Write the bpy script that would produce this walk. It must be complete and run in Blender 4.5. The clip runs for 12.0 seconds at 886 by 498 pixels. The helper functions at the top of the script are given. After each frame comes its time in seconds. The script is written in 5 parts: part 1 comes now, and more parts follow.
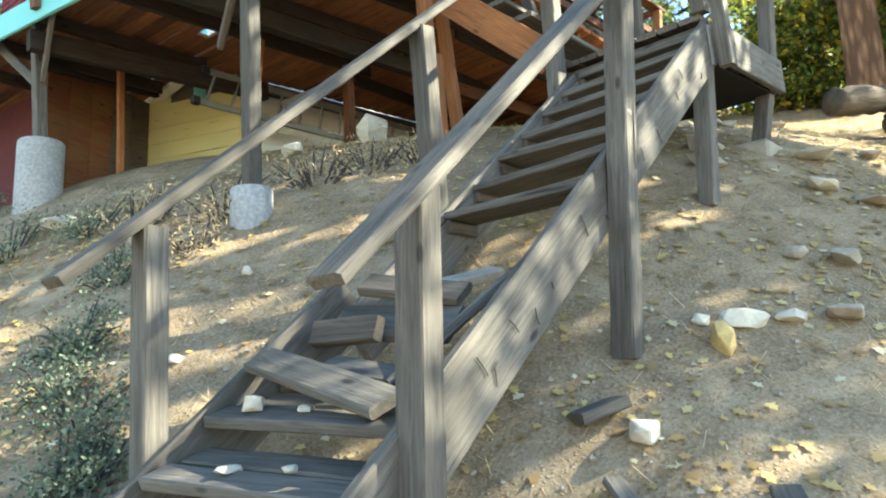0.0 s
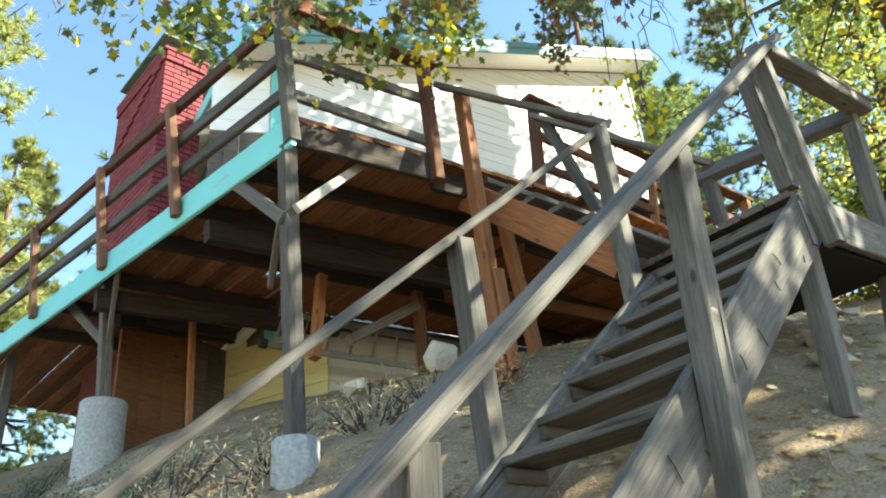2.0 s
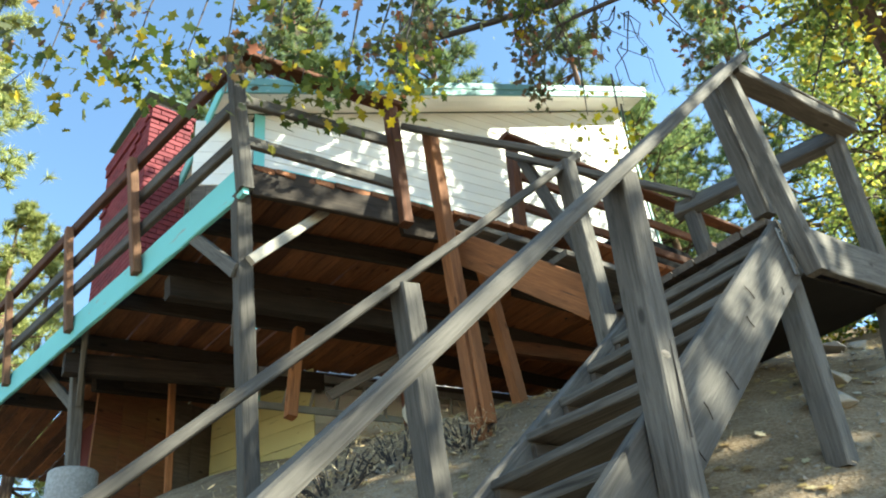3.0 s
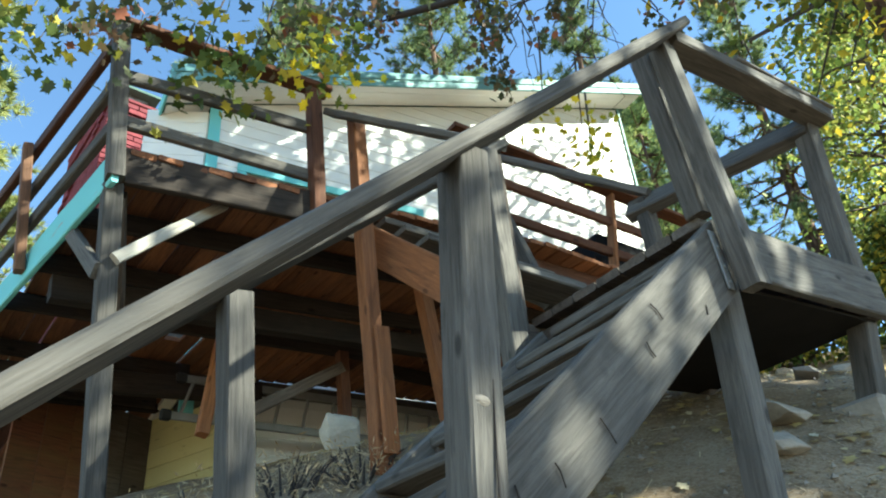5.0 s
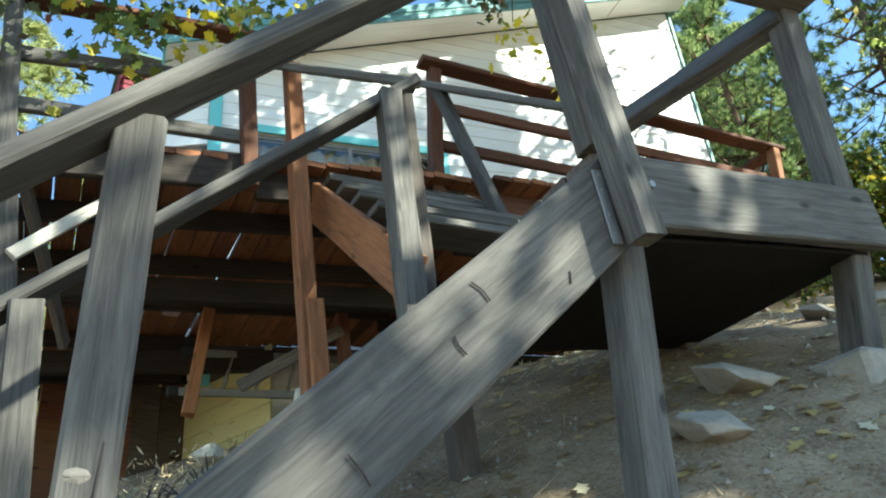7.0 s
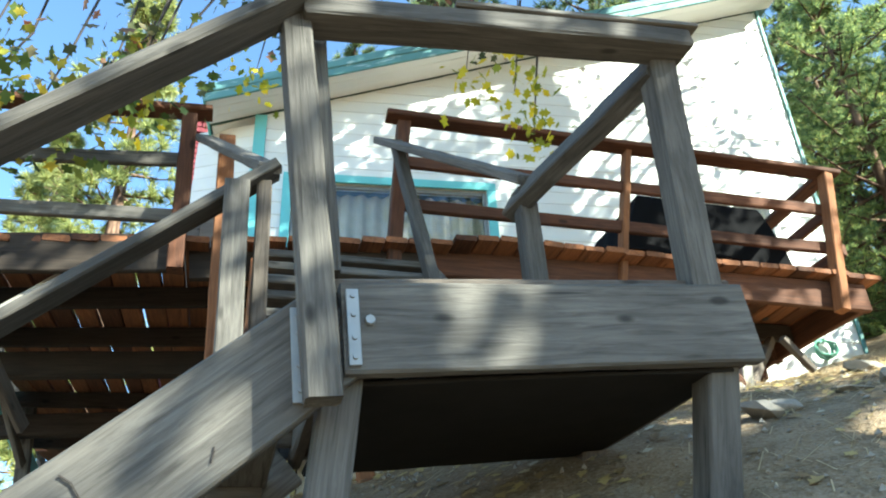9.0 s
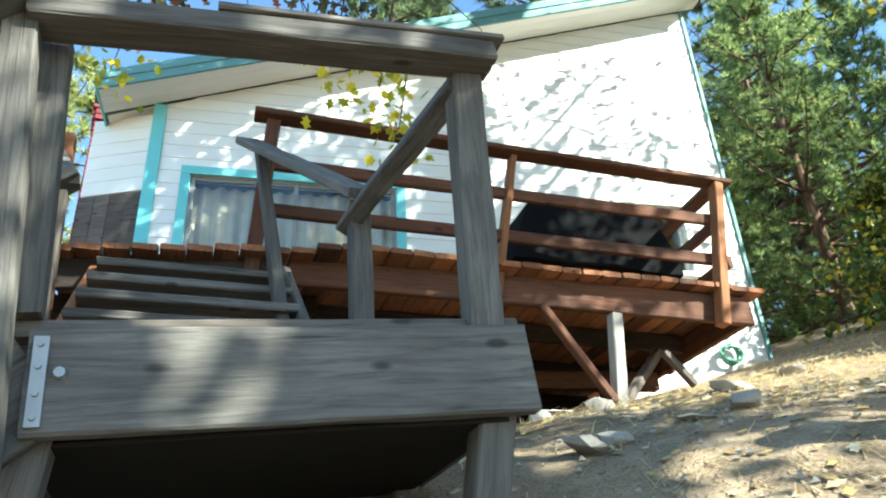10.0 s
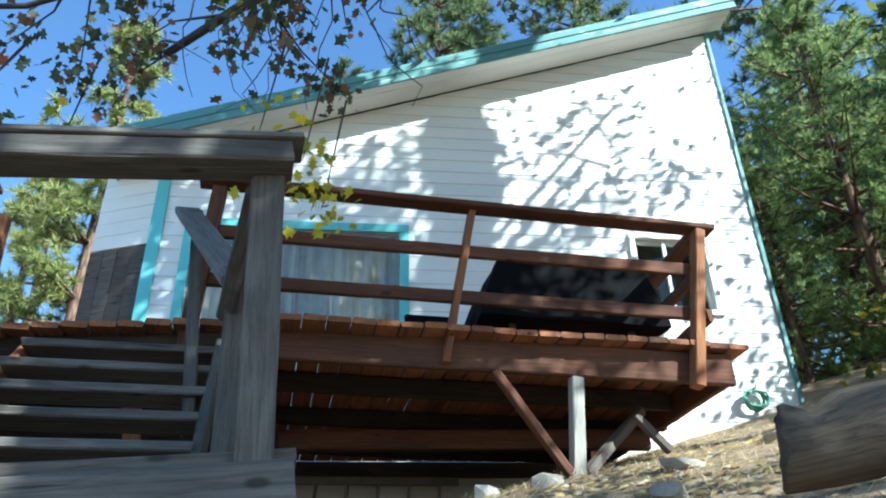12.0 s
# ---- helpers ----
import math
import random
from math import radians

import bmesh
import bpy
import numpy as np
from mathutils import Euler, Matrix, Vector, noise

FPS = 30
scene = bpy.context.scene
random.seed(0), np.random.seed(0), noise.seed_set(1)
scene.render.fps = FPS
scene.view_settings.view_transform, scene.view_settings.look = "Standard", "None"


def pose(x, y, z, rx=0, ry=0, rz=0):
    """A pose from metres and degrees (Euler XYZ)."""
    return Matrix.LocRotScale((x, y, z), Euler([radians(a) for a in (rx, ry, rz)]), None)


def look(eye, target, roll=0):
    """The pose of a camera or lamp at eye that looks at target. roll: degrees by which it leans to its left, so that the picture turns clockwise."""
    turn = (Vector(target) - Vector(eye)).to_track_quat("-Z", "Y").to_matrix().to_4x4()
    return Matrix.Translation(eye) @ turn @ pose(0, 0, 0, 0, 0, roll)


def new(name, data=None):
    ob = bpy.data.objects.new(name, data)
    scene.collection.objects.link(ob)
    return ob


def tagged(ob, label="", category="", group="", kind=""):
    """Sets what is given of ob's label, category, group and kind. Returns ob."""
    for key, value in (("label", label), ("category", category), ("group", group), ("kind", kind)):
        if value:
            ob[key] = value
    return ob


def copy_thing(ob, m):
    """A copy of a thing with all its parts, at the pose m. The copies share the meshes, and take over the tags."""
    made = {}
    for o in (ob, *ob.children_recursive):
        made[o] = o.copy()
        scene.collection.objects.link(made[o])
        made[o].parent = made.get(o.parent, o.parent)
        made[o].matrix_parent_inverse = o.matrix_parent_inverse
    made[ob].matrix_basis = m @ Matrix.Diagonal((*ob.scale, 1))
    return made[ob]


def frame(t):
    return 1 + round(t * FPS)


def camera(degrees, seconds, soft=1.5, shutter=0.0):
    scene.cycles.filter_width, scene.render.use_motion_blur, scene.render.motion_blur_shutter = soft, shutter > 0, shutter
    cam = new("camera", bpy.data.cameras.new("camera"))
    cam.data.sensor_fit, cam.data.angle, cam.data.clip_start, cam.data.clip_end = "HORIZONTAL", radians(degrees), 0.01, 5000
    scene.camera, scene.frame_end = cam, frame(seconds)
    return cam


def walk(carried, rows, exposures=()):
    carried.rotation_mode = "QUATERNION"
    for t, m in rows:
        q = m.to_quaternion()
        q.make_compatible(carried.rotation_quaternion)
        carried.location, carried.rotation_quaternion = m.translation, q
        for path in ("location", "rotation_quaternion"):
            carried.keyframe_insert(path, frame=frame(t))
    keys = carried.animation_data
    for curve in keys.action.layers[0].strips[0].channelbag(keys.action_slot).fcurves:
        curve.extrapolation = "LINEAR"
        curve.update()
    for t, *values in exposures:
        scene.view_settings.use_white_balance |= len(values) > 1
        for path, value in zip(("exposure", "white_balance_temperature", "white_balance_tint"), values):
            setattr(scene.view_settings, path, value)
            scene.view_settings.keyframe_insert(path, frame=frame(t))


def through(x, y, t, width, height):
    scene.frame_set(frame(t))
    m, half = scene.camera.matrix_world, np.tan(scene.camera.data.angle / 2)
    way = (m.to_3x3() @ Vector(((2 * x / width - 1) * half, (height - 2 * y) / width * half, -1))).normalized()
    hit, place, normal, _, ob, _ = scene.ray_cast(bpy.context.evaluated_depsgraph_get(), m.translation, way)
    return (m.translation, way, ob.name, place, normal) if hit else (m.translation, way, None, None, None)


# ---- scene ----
cam = camera(59.9, 12.0, 2.0)
PATH = [
    (0, (0.901, 0.724, 1.234), (2.361, 2.037, 1.616), -2.4),
    (0.5, (1.083, 0.74, 1.296), (2.465, 2.079, 1.843), -2.5),
    (1, (1.223, 0.801, 1.356), (2.494, 2.19, 2.029), -3.1),
    (1.5, (1.376, 0.949, 1.425), (2.593, 2.324, 2.217), -3.9),
    (2, (1.537, 0.957, 1.464), (2.691, 2.297, 2.397), -5.3),
    (2.5, (1.763, 0.938, 1.534), (2.86, 2.295, 2.511), -5.4),
    (3, (1.943, 0.956, 1.556), (3.034, 2.267, 2.601), -7.2),
    (5, (2.79, 1.026, 1.833), (3.838, 2.363, 2.888), -5.3),
    (5.5, (3.031, 1.066, 1.934), (4.098, 2.413, 2.957), -5.9),
    (6, (3.259, 1.016, 1.961), (4.299, 2.409, 2.951), -6.3),
    (6.5, (3.487, 0.957, 2.031), (4.447, 2.433, 2.981), -6.4),
    (8.5, (4.623, 0.664, 2.393), (5.159, 2.343, 3.339), -3.4),
    (9, (4.931, 0.584, 2.501), (5.41, 2.265, 3.474), -2.4),
    (9.5, (5.198, 0.507, 2.615), (5.71, 2.183, 3.577), -1.8),
    (10, (5.489, 0.563, 2.693), (6.079, 2.226, 3.635), -3.2),
    (10.5, (5.705, 0.528, 2.765), (6.287, 2.191, 3.712), -3.2),
    (11, (5.889, 0.379, 2.856), (6.377, 2.049, 3.841), -2.5),
    (11.5, (6.064, 0.368, 2.883), (6.499, 2.037, 3.896), -2.1),
    (12, (6.282, 0.375, 2.981), (6.668, 2.068, 3.973), -1.5),
]
walk(cam, [(t, look(eye, target, roll)) for t, eye, target, roll in PATH],
     exposures=[(0.0, 2.95, 7050, -3), (1.0, 2.75, 7050, -3), (2.5, 2.35, 6800, -5), (5.5, 2.0, 6100, -7), (9.5, 2.36, 6000, -6), (10.5, 2.12, 5800, -6), (12.0, 1.66, 5250, -4)])

# ---- light ----
SUN_DIR = Vector((0.56, -0.60, 0.57)).normalized()
world = bpy.data.worlds.new("sky")
scene.world = world
world.use_nodes = True
wn = world.node_tree.nodes
sky = wn.new("ShaderNodeTexSky")
sky.sky_type = "NISHITA"
sky.sun_disc = False
sky.sun_elevation = math.asin(SUN_DIR.z)
sky.sun_rotation = math.atan2(SUN_DIR.x, SUN_DIR.y)
sky.altitude, sky.dust_density, sky.ozone_density = 1500, 0.4, 2.5
wn["Background"].inputs["Strength"].default_value = 0.105
world.node_tree.links.new(sky.outputs[0], wn["Background"].inputs["Color"])
sun = new("sun", bpy.data.lights.new("sun", "SUN"))
sun.data.energy = 5.0
sun.data.angle = radians(0.55)
sun.data.color = (1.0, 0.93, 0.82)
sun.matrix_world = look(SUN_DIR * 30, (0, 0, 0))


# ---- materials ----
def material(name, rough=0.8, metal=0.0, spec=0.3):
    m = bpy.data.materials.new(name)
    m.use_nodes = True
    b = m.node_tree.nodes["Principled BSDF"]
    b.inputs["Roughness"].default_value = rough
    b.inputs["Metallic"].default_value = metal
    b.inputs["Specular IOR Level"].default_value = spec
    return m


class Net:
    """Short hand for building a node net in a material."""

    def __init__(self, m, coords="Object"):
        self.t = m.node_tree
        self.b = self.t.nodes["Principled BSDF"]
        tc = self.t.nodes.new("ShaderNodeTexCoord")
        self.co = tc.outputs[coords]
        self.info = self.t.nodes.new("ShaderNodeObjectInfo")

    def link(self, a, b):
        self.t.links.new(a, b)

    def stretch(self, scale, vary=True):
        n = self.t.nodes.new("ShaderNodeMapping")
        n.inputs["Scale"].default_value = scale
        self.link(self.co, n.inputs["Vector"])
        if vary:
            k = self.t.nodes.new("ShaderNodeMath")
            k.operation = "MULTIPLY"
            k.inputs[1].default_value = 37.0
            self.link(self.info.outputs["Random"], k.inputs[0])
            self.link(k.outputs[0], n.inputs["Location"])
        return n.outputs[0]

    def noise(self, vec, scale, detail=4.0, rough=0.55, dist=0.0):
        n = self.t.nodes.new("ShaderNodeTexNoise")
        n.inputs["Scale"].default_value = scale
        n.inputs["Detail"].default_value = detail
        n.inputs["Roughness"].default_value = rough
        n.inputs["Distortion"].default_value = dist
        self.link(vec, n.inputs["Vector"])
        return n.outputs["Fac"]

    def voronoi(self, vec, scale, feature="F1", out="Distance"):
        n = self.t.nodes.new("ShaderNodeTexVoronoi")
        n.feature = feature
        n.inputs["Scale"].default_value = scale
        self.link(vec, n.inputs["Vector"])
        return n.outputs[out]

    def ramp(self, fac, stops):
        n = self.t.nodes.new("ShaderNodeValToRGB")
        r = n.color_ramp
        while len(r.elements) < len(stops):
            r.elements.new(0.5)
        for e, (p, c) in zip(r.elements, stops):
            e.position = p
            e.color = (*c, 1) if len(c) == 3 else c
        self.link(fac, n.inputs["Fac"])
        return n.outputs["Color"]

    def mix(self, fac, a, b, mode="MIX"):
        n = self.t.nodes.new("ShaderNodeMix")
        n.data_type, n.blend_type = "RGBA", mode
        for v, s in ((fac, n.inputs[0]), (a, n.inputs[6]), (b, n.inputs[7])):
            if isinstance(v, (int, float)):
                s.default_value = v
            elif isinstance(v, tuple):
                s.default_value = (*v, 1)
            else:
                self.link(v, s)
        return n.outputs[2]

    def bump(self, height, strength=0.4, distance=0.01):
        n = self.t.nodes.new("ShaderNodeBump")
        n.inputs["Strength"].default_value = strength
        n.inputs["Distance"].default_value = distance
        self.link(height, n.inputs["Height"])
        self.link(n.outputs[0], self.b.inputs["Normal"])

    def colour(self, c):
        self.link(c, self.b.inputs["Base Color"])


G3 = lambda v: (v, v, v)


def wood(name, light, dark, crack=(0.02, 0.018, 0.016), rough=0.85, stain=None):
    m = material(name, rough)
    n = Net(m)
    grain = n.noise(n.stretch((3.4, 60, 60)), 1.0, 7, 0.68, 0.9)
    broad = n.noise(n.stretch((1.6, 5, 5)), 1.0, 3)
    cracks = n.noise(n.stretch((1.1, 30, 30)), 1.3, 3, 0.5, 0.3)
    knots = n.voronoi(n.stretch((3.2, 7.5, 7.5)), 1.0)
    c = n.ramp(grain, [(0.3, dark), (0.68, light)])
    c = n.mix(n.ramp(broad, [(0.35, G3(0.0)), (0.7, G3(0.55))]), c, stain or tuple(0.6 * v for v in dark))
    tone = n.t.nodes.new("ShaderNodeMapRange")
    tone.inputs["To Min"].default_value = 0.72
    tone.inputs["To Max"].default_value = 1.2
    n.link(n.info.outputs["Random"], tone.inputs["Value"])
    c = n.mix(1.0, c, tone.outputs[0], "MULTIPLY")
    blotch = n.noise(n.stretch((2.6, 8, 8)), 1.0, 5, 0.6, 0.4)
    c = n.mix(n.ramp(blotch, [(0.60, G3(0.0)), (0.72, G3(0.55))]), c, tuple(0.45 * v for v in dark))
    c = n.mix(n.ramp(cracks, [(0.27, G3(0.85)), (0.34, G3(0.0))]), c, crack)
    c = n.mix(n.ramp(knots, [(0.07, G3(0.8)), (0.13, G3(0.0))]), c, tuple(0.35 * v for v in dark))
    n.colour(c)
    n.bump(n.mix(0.35, grain, blotch), 0.8, 0.008)
    return m


def painted(name, colour, worn, amount=0.36, scale=(1.5, 9, 9), rough=0.6):
    m = material(name, rough)
    n = Net(m)
    flake = n.noise(n.stretch(scale), 2.2, 7, 0.66)
    broad = n.noise(n.stretch((0.8, 1.6, 1.6)), 1.0, 3)
    c = n.mix(n.ramp(broad, [(0.3, G3(0.0)), (0.75, G3(0.5))]), colour, tuple(0.72 * v for v in colour))
    c = n.mix(n.ramp(flake, [(amount - 0.03, G3(1.0)), (amount + 0.03, G3(0.0))]), c, worn)
    n.colour(c)
    n.bump(flake, 0.25, 0.004)
    return m


WOOD = wood("weathered_grey_wood", (0.172, 0.156, 0.138), (0.058, 0.052, 0.046))
WOOD_DARK = wood("damp_dark_wood", (0.17, 0.14, 0.115), (0.07, 0.055, 0.045))
WOOD_RED = wood("rust_stained_wood", (0.15, 0.06, 0.03), (0.055, 0.023, 0.014), stain=(0.035, 0.02, 0.013))
WOOD_ORANGE = wood("orange_stained_wood", (0.42, 0.175, 0.07), (0.20, 0.078, 0.032), stain=(0.13, 0.06, 0.03))
WOOD_BROWN = wood("brown_stained_wood", (0.24, 0.12, 0.065), (0.10, 0.05, 0.03), stain=(0.06, 0.04, 0.028))
WOOD_KNOT = wood("pale_knot_wood", (0.34, 0.30, 0.25), (0.16, 0.135, 0.11))
# near-black colour stands in for shade on the rim and under the deck
WOOD_SHADED = wood("shade_darkened_wood", (0.055, 0.040, 0.030), (0.018, 0.013, 0.010))
WOOD_CEIL = wood("brown_soffit_boards", (0.36, 0.145, 0.06), (0.15, 0.056, 0.026), stain=(0.07, 0.042, 0.03))
WOOD_PALE = wood("pale_wood", (0.62, 0.58, 0.50), (0.38, 0.34, 0.29))
PLY = wood("red_brown_plywood", (0.24, 0.085, 0.04), (0.09, 0.035, 0.02), stain=(0.20, 0.13, 0.05))
TEAL = painted("teal_paint", (0.20, 0.56, 0.56), (0.30, 0.28, 0.25), 0.33)
TEAL_DARK = painted("dull_green_teal_paint", (0.13, 0.27, 0.265), (0.42, 0.54, 0.52), 0.39)
WHITE = painted("white_siding_paint", (0.80, 0.785, 0.74), (0.55, 0.52, 0.47), 0.28, (0.5, 7, 7))
YELLOW = painted("pale_yellow_paint", (0.66, 0.60, 0.30), (0.32, 0.27, 0.15), 0.36)


def concrete_material():
    m = material("rough_concrete", 0.9)
    n = Net(m)
    a = n.noise(n.stretch((3, 3, 3)), 1.0, 5)
    b = n.noise(n.stretch((40, 40, 40)), 1.0, 3)
    n.colour(n.mix(0.35, n.ramp(a, [(0.3, (0.19, 0.185, 0.175)), (0.7, (0.35, 0.34, 0.32))]), n.ramp(b, [(0.35, G3(0.25)), (0.65, G3(0.55))])))
    n.bump(b, 0.4, 0.006)
    return m


def stone_material(name, lo, hi):
    m = material(name, 0.9)
    n = Net(m)
    a = n.noise(n.stretch((5, 5, 9)), 1.0, 6, 0.6)
    b = n.noise(n.stretch((45, 45, 45)), 1.0, 3)
    c = n.mix(0.3, n.ramp(a, [(0.3, lo), (0.7, hi)]), n.ramp(b, [(0.3, lo), (0.7, hi)]))
    n.colour(c)
    n.bump(b, 0.5, 0.008)
    return m


def brick_material(name, hi, lo):
    m = material(name, 0.85)
    n = Net(m)
    a = n.noise(n.stretch((14, 14, 14)), 1.0, 5)
    tone = n.ramp(n.info.outputs["Random"], [(0.0, lo), (1.0, hi)])
    n.colour(n.mix(n.ramp(a, [(0.35, G3(0.0)), (0.75, G3(0.6))]), tone, tuple(0.55 * v for v in lo)))
    n.bump(a, 0.5, 0.008)
    return m


def dirt_material():
    m = material("dry_dirt", 0.97, spec=0.1)
    n = Net(m)
    v = n.stretch((1, 1, 1), False)
    broad = n.noise(v, 0.55, 5, 0.6)
    mid = n.noise(v, 4.0, 6, 0.65)
    fine = n.noise(v, 60, 4, 0.7)
    peb = n.voronoi(v, 42)
    c = n.ramp(mid, [(0.28, (0.115, 0.078, 0.046)), (0.5, (0.235, 0.168, 0.102)), (0.74, (0.38, 0.29, 0.19))])
    c = n.mix(n.ramp(broad, [(0.45, G3(0.0)), (0.66, G3(0.7))]), c, (0.20, 0.135, 0.075))
    c = n.mix(n.ramp(fine, [(0.42, G3(0.0)), (0.7, G3(0.5))]), c, (0.44, 0.37, 0.28))
    c = n.mix(n.ramp(fine, [(0.28, G3(0.6)), (0.42, G3(0.0))]), c, (0.10, 0.075, 0.05))
    n.colour(c)
    h = n.mix(0.5, fine, n.ramp(peb, [(0.0, G3(1.0)), (0.35, G3(0.0))]))
    n.bump(h, 0.7, 0.02)
    return m


def leaf_material(name, stops, through=0.35):
    """Leaves take a tone of their own from the island that they are."""
    m = material(name, 0.6, spec=0.25)
    n = Net(m)
    geo = n.t.nodes.new("ShaderNodeNewGeometry")
    c = n.ramp(geo.outputs["Random Per Island"], stops)
    n.colour(c)
    tr = n.t.nodes.new("ShaderNodeBsdfTranslucent")
    n.link(c, tr.inputs["Color"])
    mx = n.t.nodes.new("ShaderNodeMixShader")
    mx.inputs[0].default_value = through
    out = n.t.nodes["Material Output"]
    n.link(n.b.outputs[0], mx.inputs[1])
    n.link(tr.outputs[0], mx.inputs[2])
    n.link(mx.outputs[0], out.inputs["Surface"])
    return m


def bark_material(name, lo, hi):
    m = material(name, 0.95, spec=0.1)
    n = Net(m)
    a = n.voronoi(n.stretch((9, 9, 2.2)), 1.3)
    b = n.noise(n.stretch((20, 20, 5)), 1.0, 5)
    n.colour(n.mix(n.ramp(b, [(0.3, G3(0.0)), (0.7, G3(0.7))]), n.ramp(a, [(0.1, hi), (0.6, lo)]), lo))
    n.bump(n.mix(0.5, a, b), 0.8, 0.03)
    return m


def plain(name, colour, rough=0.5, metal=0.0, spec=0.4, vary=0.25, scale=8):
    m = material(name, rough, metal, spec)
    n = Net(m)
    a = n.noise(n.stretch((scale, scale, scale)), 1.0, 5)
    n.colour(n.mix(n.ramp(a, [(0.3, G3(0.0)), (0.75, G3(1.0))]), colour, tuple(v * (1 - vary) for v in colour)))
    return m


CONCRETE = concrete_material()
STONE = stone_material("grey_stone", (0.20, 0.175, 0.145), (0.40, 0.36, 0.30))
STONE_PALE = stone_material("pale_chalky_stone", (0.36, 0.33, 0.27), (0.58, 0.54, 0.46))
STONE_OCHRE = stone_material("ochre_stone", (0.36, 0.26, 0.10), (0.60, 0.46, 0.22))
BRICK = brick_material("red_painted_brick", (0.22, 0.042, 0.05), (0.14, 0.026, 0.034))
MORTAR = plain("red_mortar", (0.12, 0.03, 0.036), 0.95)
DIRT = dirt_material()
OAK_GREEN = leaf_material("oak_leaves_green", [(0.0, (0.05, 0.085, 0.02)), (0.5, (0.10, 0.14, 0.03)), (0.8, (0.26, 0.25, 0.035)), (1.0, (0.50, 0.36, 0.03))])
# darker copy of the oak leaves, shade put into their colours
OAK_SHADED = leaf_material("oak_leaves_shaded", [(0.0, (0.045, 0.06, 0.03)), (0.6, (0.10, 0.11, 0.05)), (0.85, (0.20, 0.12, 0.07)), (1.0, (0.32, 0.10, 0.05))])
OAK_YELLOW = leaf_material("oak_leaves_yellow", [(0.0, (0.18, 0.22, 0.03)), (0.45, (0.45, 0.42, 0.03)), (1.0, (0.78, 0.58, 0.03))], 0.5)
FALLEN = leaf_material("fallen_oak_leaves", [(0.0, (0.20, 0.13, 0.065)), (0.5, (0.36, 0.25, 0.11)), (0.85, (0.50, 0.38, 0.14)), (1.0, (0.58, 0.52, 0.38))], 0.1)
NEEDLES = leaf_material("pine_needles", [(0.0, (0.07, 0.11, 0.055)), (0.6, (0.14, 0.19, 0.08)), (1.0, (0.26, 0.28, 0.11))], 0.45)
# lit copy of the pine needles, sunlight put into the lighter colours
NEEDLES_LIT = leaf_material("sunlit_pine_needles", [(0.0, (0.16, 0.20, 0.07)), (0.6, (0.32, 0.35, 0.12)), (1.0, (0.50, 0.48, 0.18))], 0.45)
# lighter version of the oak green, the sunlight is part of the colour
SUNNY = leaf_material("sunlit_yellow_green_leaves", [(0.0, (0.14, 0.20, 0.05)), (0.5, (0.27, 0.33, 0.08)), (0.85, (0.45, 0.43, 0.09)), (1.0, (0.65, 0.50, 0.09))], 0.55)
CEDAR = leaf_material("dark_cedar_foliage", [(0.0, (0.08, 0.13, 0.06)), (0.5, (0.19, 0.27, 0.11)), (0.85, (0.36, 0.42, 0.14)), (1.0, (0.54, 0.52, 0.17))], 0.5)
SHRUB = leaf_material("blue_green_shrub_leaves", [(0.0, (0.06, 0.09, 0.06)), (0.6, (0.12, 0.16, 0.11)), (1.0, (0.20, 0.23, 0.17))], 0.3)
STRAW = leaf_material("dry_straw_grass", [(0.0, (0.36, 0.26, 0.14)), (1.0, (0.70, 0.57, 0.36))], 0.35)
BARK = bark_material("grey_brown_bark", (0.07, 0.055, 0.045), (0.24, 0.19, 0.15))
BARK_PINE = bark_material("pine_bark", (0.09, 0.055, 0.04), (0.30, 0.19, 0.13))
TWIG = plain("dark_twig_bark", (0.055, 0.045, 0.04), 0.9)
STEEL = plain("galvanised_steel", (0.36, 0.36, 0.355), 0.6, 0.7)
BLACK = plain("black_canvas", (0.009, 0.009, 0.010), 0.95, 0.0, 0.05)
RUBBER = plain("black_rubber", (0.018, 0.018, 0.018), 0.6)
CURTAIN = plain("beige_curtain_cloth", (0.55, 0.50, 0.38), 0.9)
DARK_ROOM = plain("dim_room_plaster", (0.10, 0.09, 0.075), 0.9)
ALU = plain("dull_aluminium", (0.30, 0.295, 0.28), 0.6, 0.6)
# flat black for the sheet that stands in for shade below the landing
SHADE_BLACK = plain("underside_shade_black", (0.02, 0.018, 0.016), 0.95, 0.0, 0.1)
ROOFING = plain("green_roof_felt", (0.09, 0.15, 0.12), 0.9)
HOSE = plain("green_garden_hose", (0.16, 0.36, 0.26), 0.45)


def glass_material():
    m = material("window_glass", 0.03, spec=0.5)
    b = m.node_tree.nodes["Principled BSDF"]
    b.inputs["Transmission Weight"].default_value = 1.0
    b.inputs["IOR"].default_value = 1.45
    b.inputs["Base Color"].default_value = (0.93, 0.96, 0.95, 1)
    return m


GLASS = glass_material()


# ---- building helpers ----
def world_pose(ob):
    up = ob.parent
    return world_pose(up) @ ob.matrix_parent_inverse @ ob.matrix_basis if up else ob.matrix_basis.copy()


def part(name, bm, mat, parent=None, label="", m=None):
    me = bpy.data.meshes.new(name)
    bm.to_mesh(me)
    bm.free()
    me.materials.append(mat)
    ob = new(name, me)
    if m is not None:
        ob.matrix_basis = m
    if parent is not None:
        ob.parent = parent
        ob.matrix_parent_inverse = world_pose(parent).inverted()
    if label:
        tagged(ob, label)
    return ob


def thing(name, label, category, group="", kind=""):
    return tagged(new(name), label, category, group, kind)


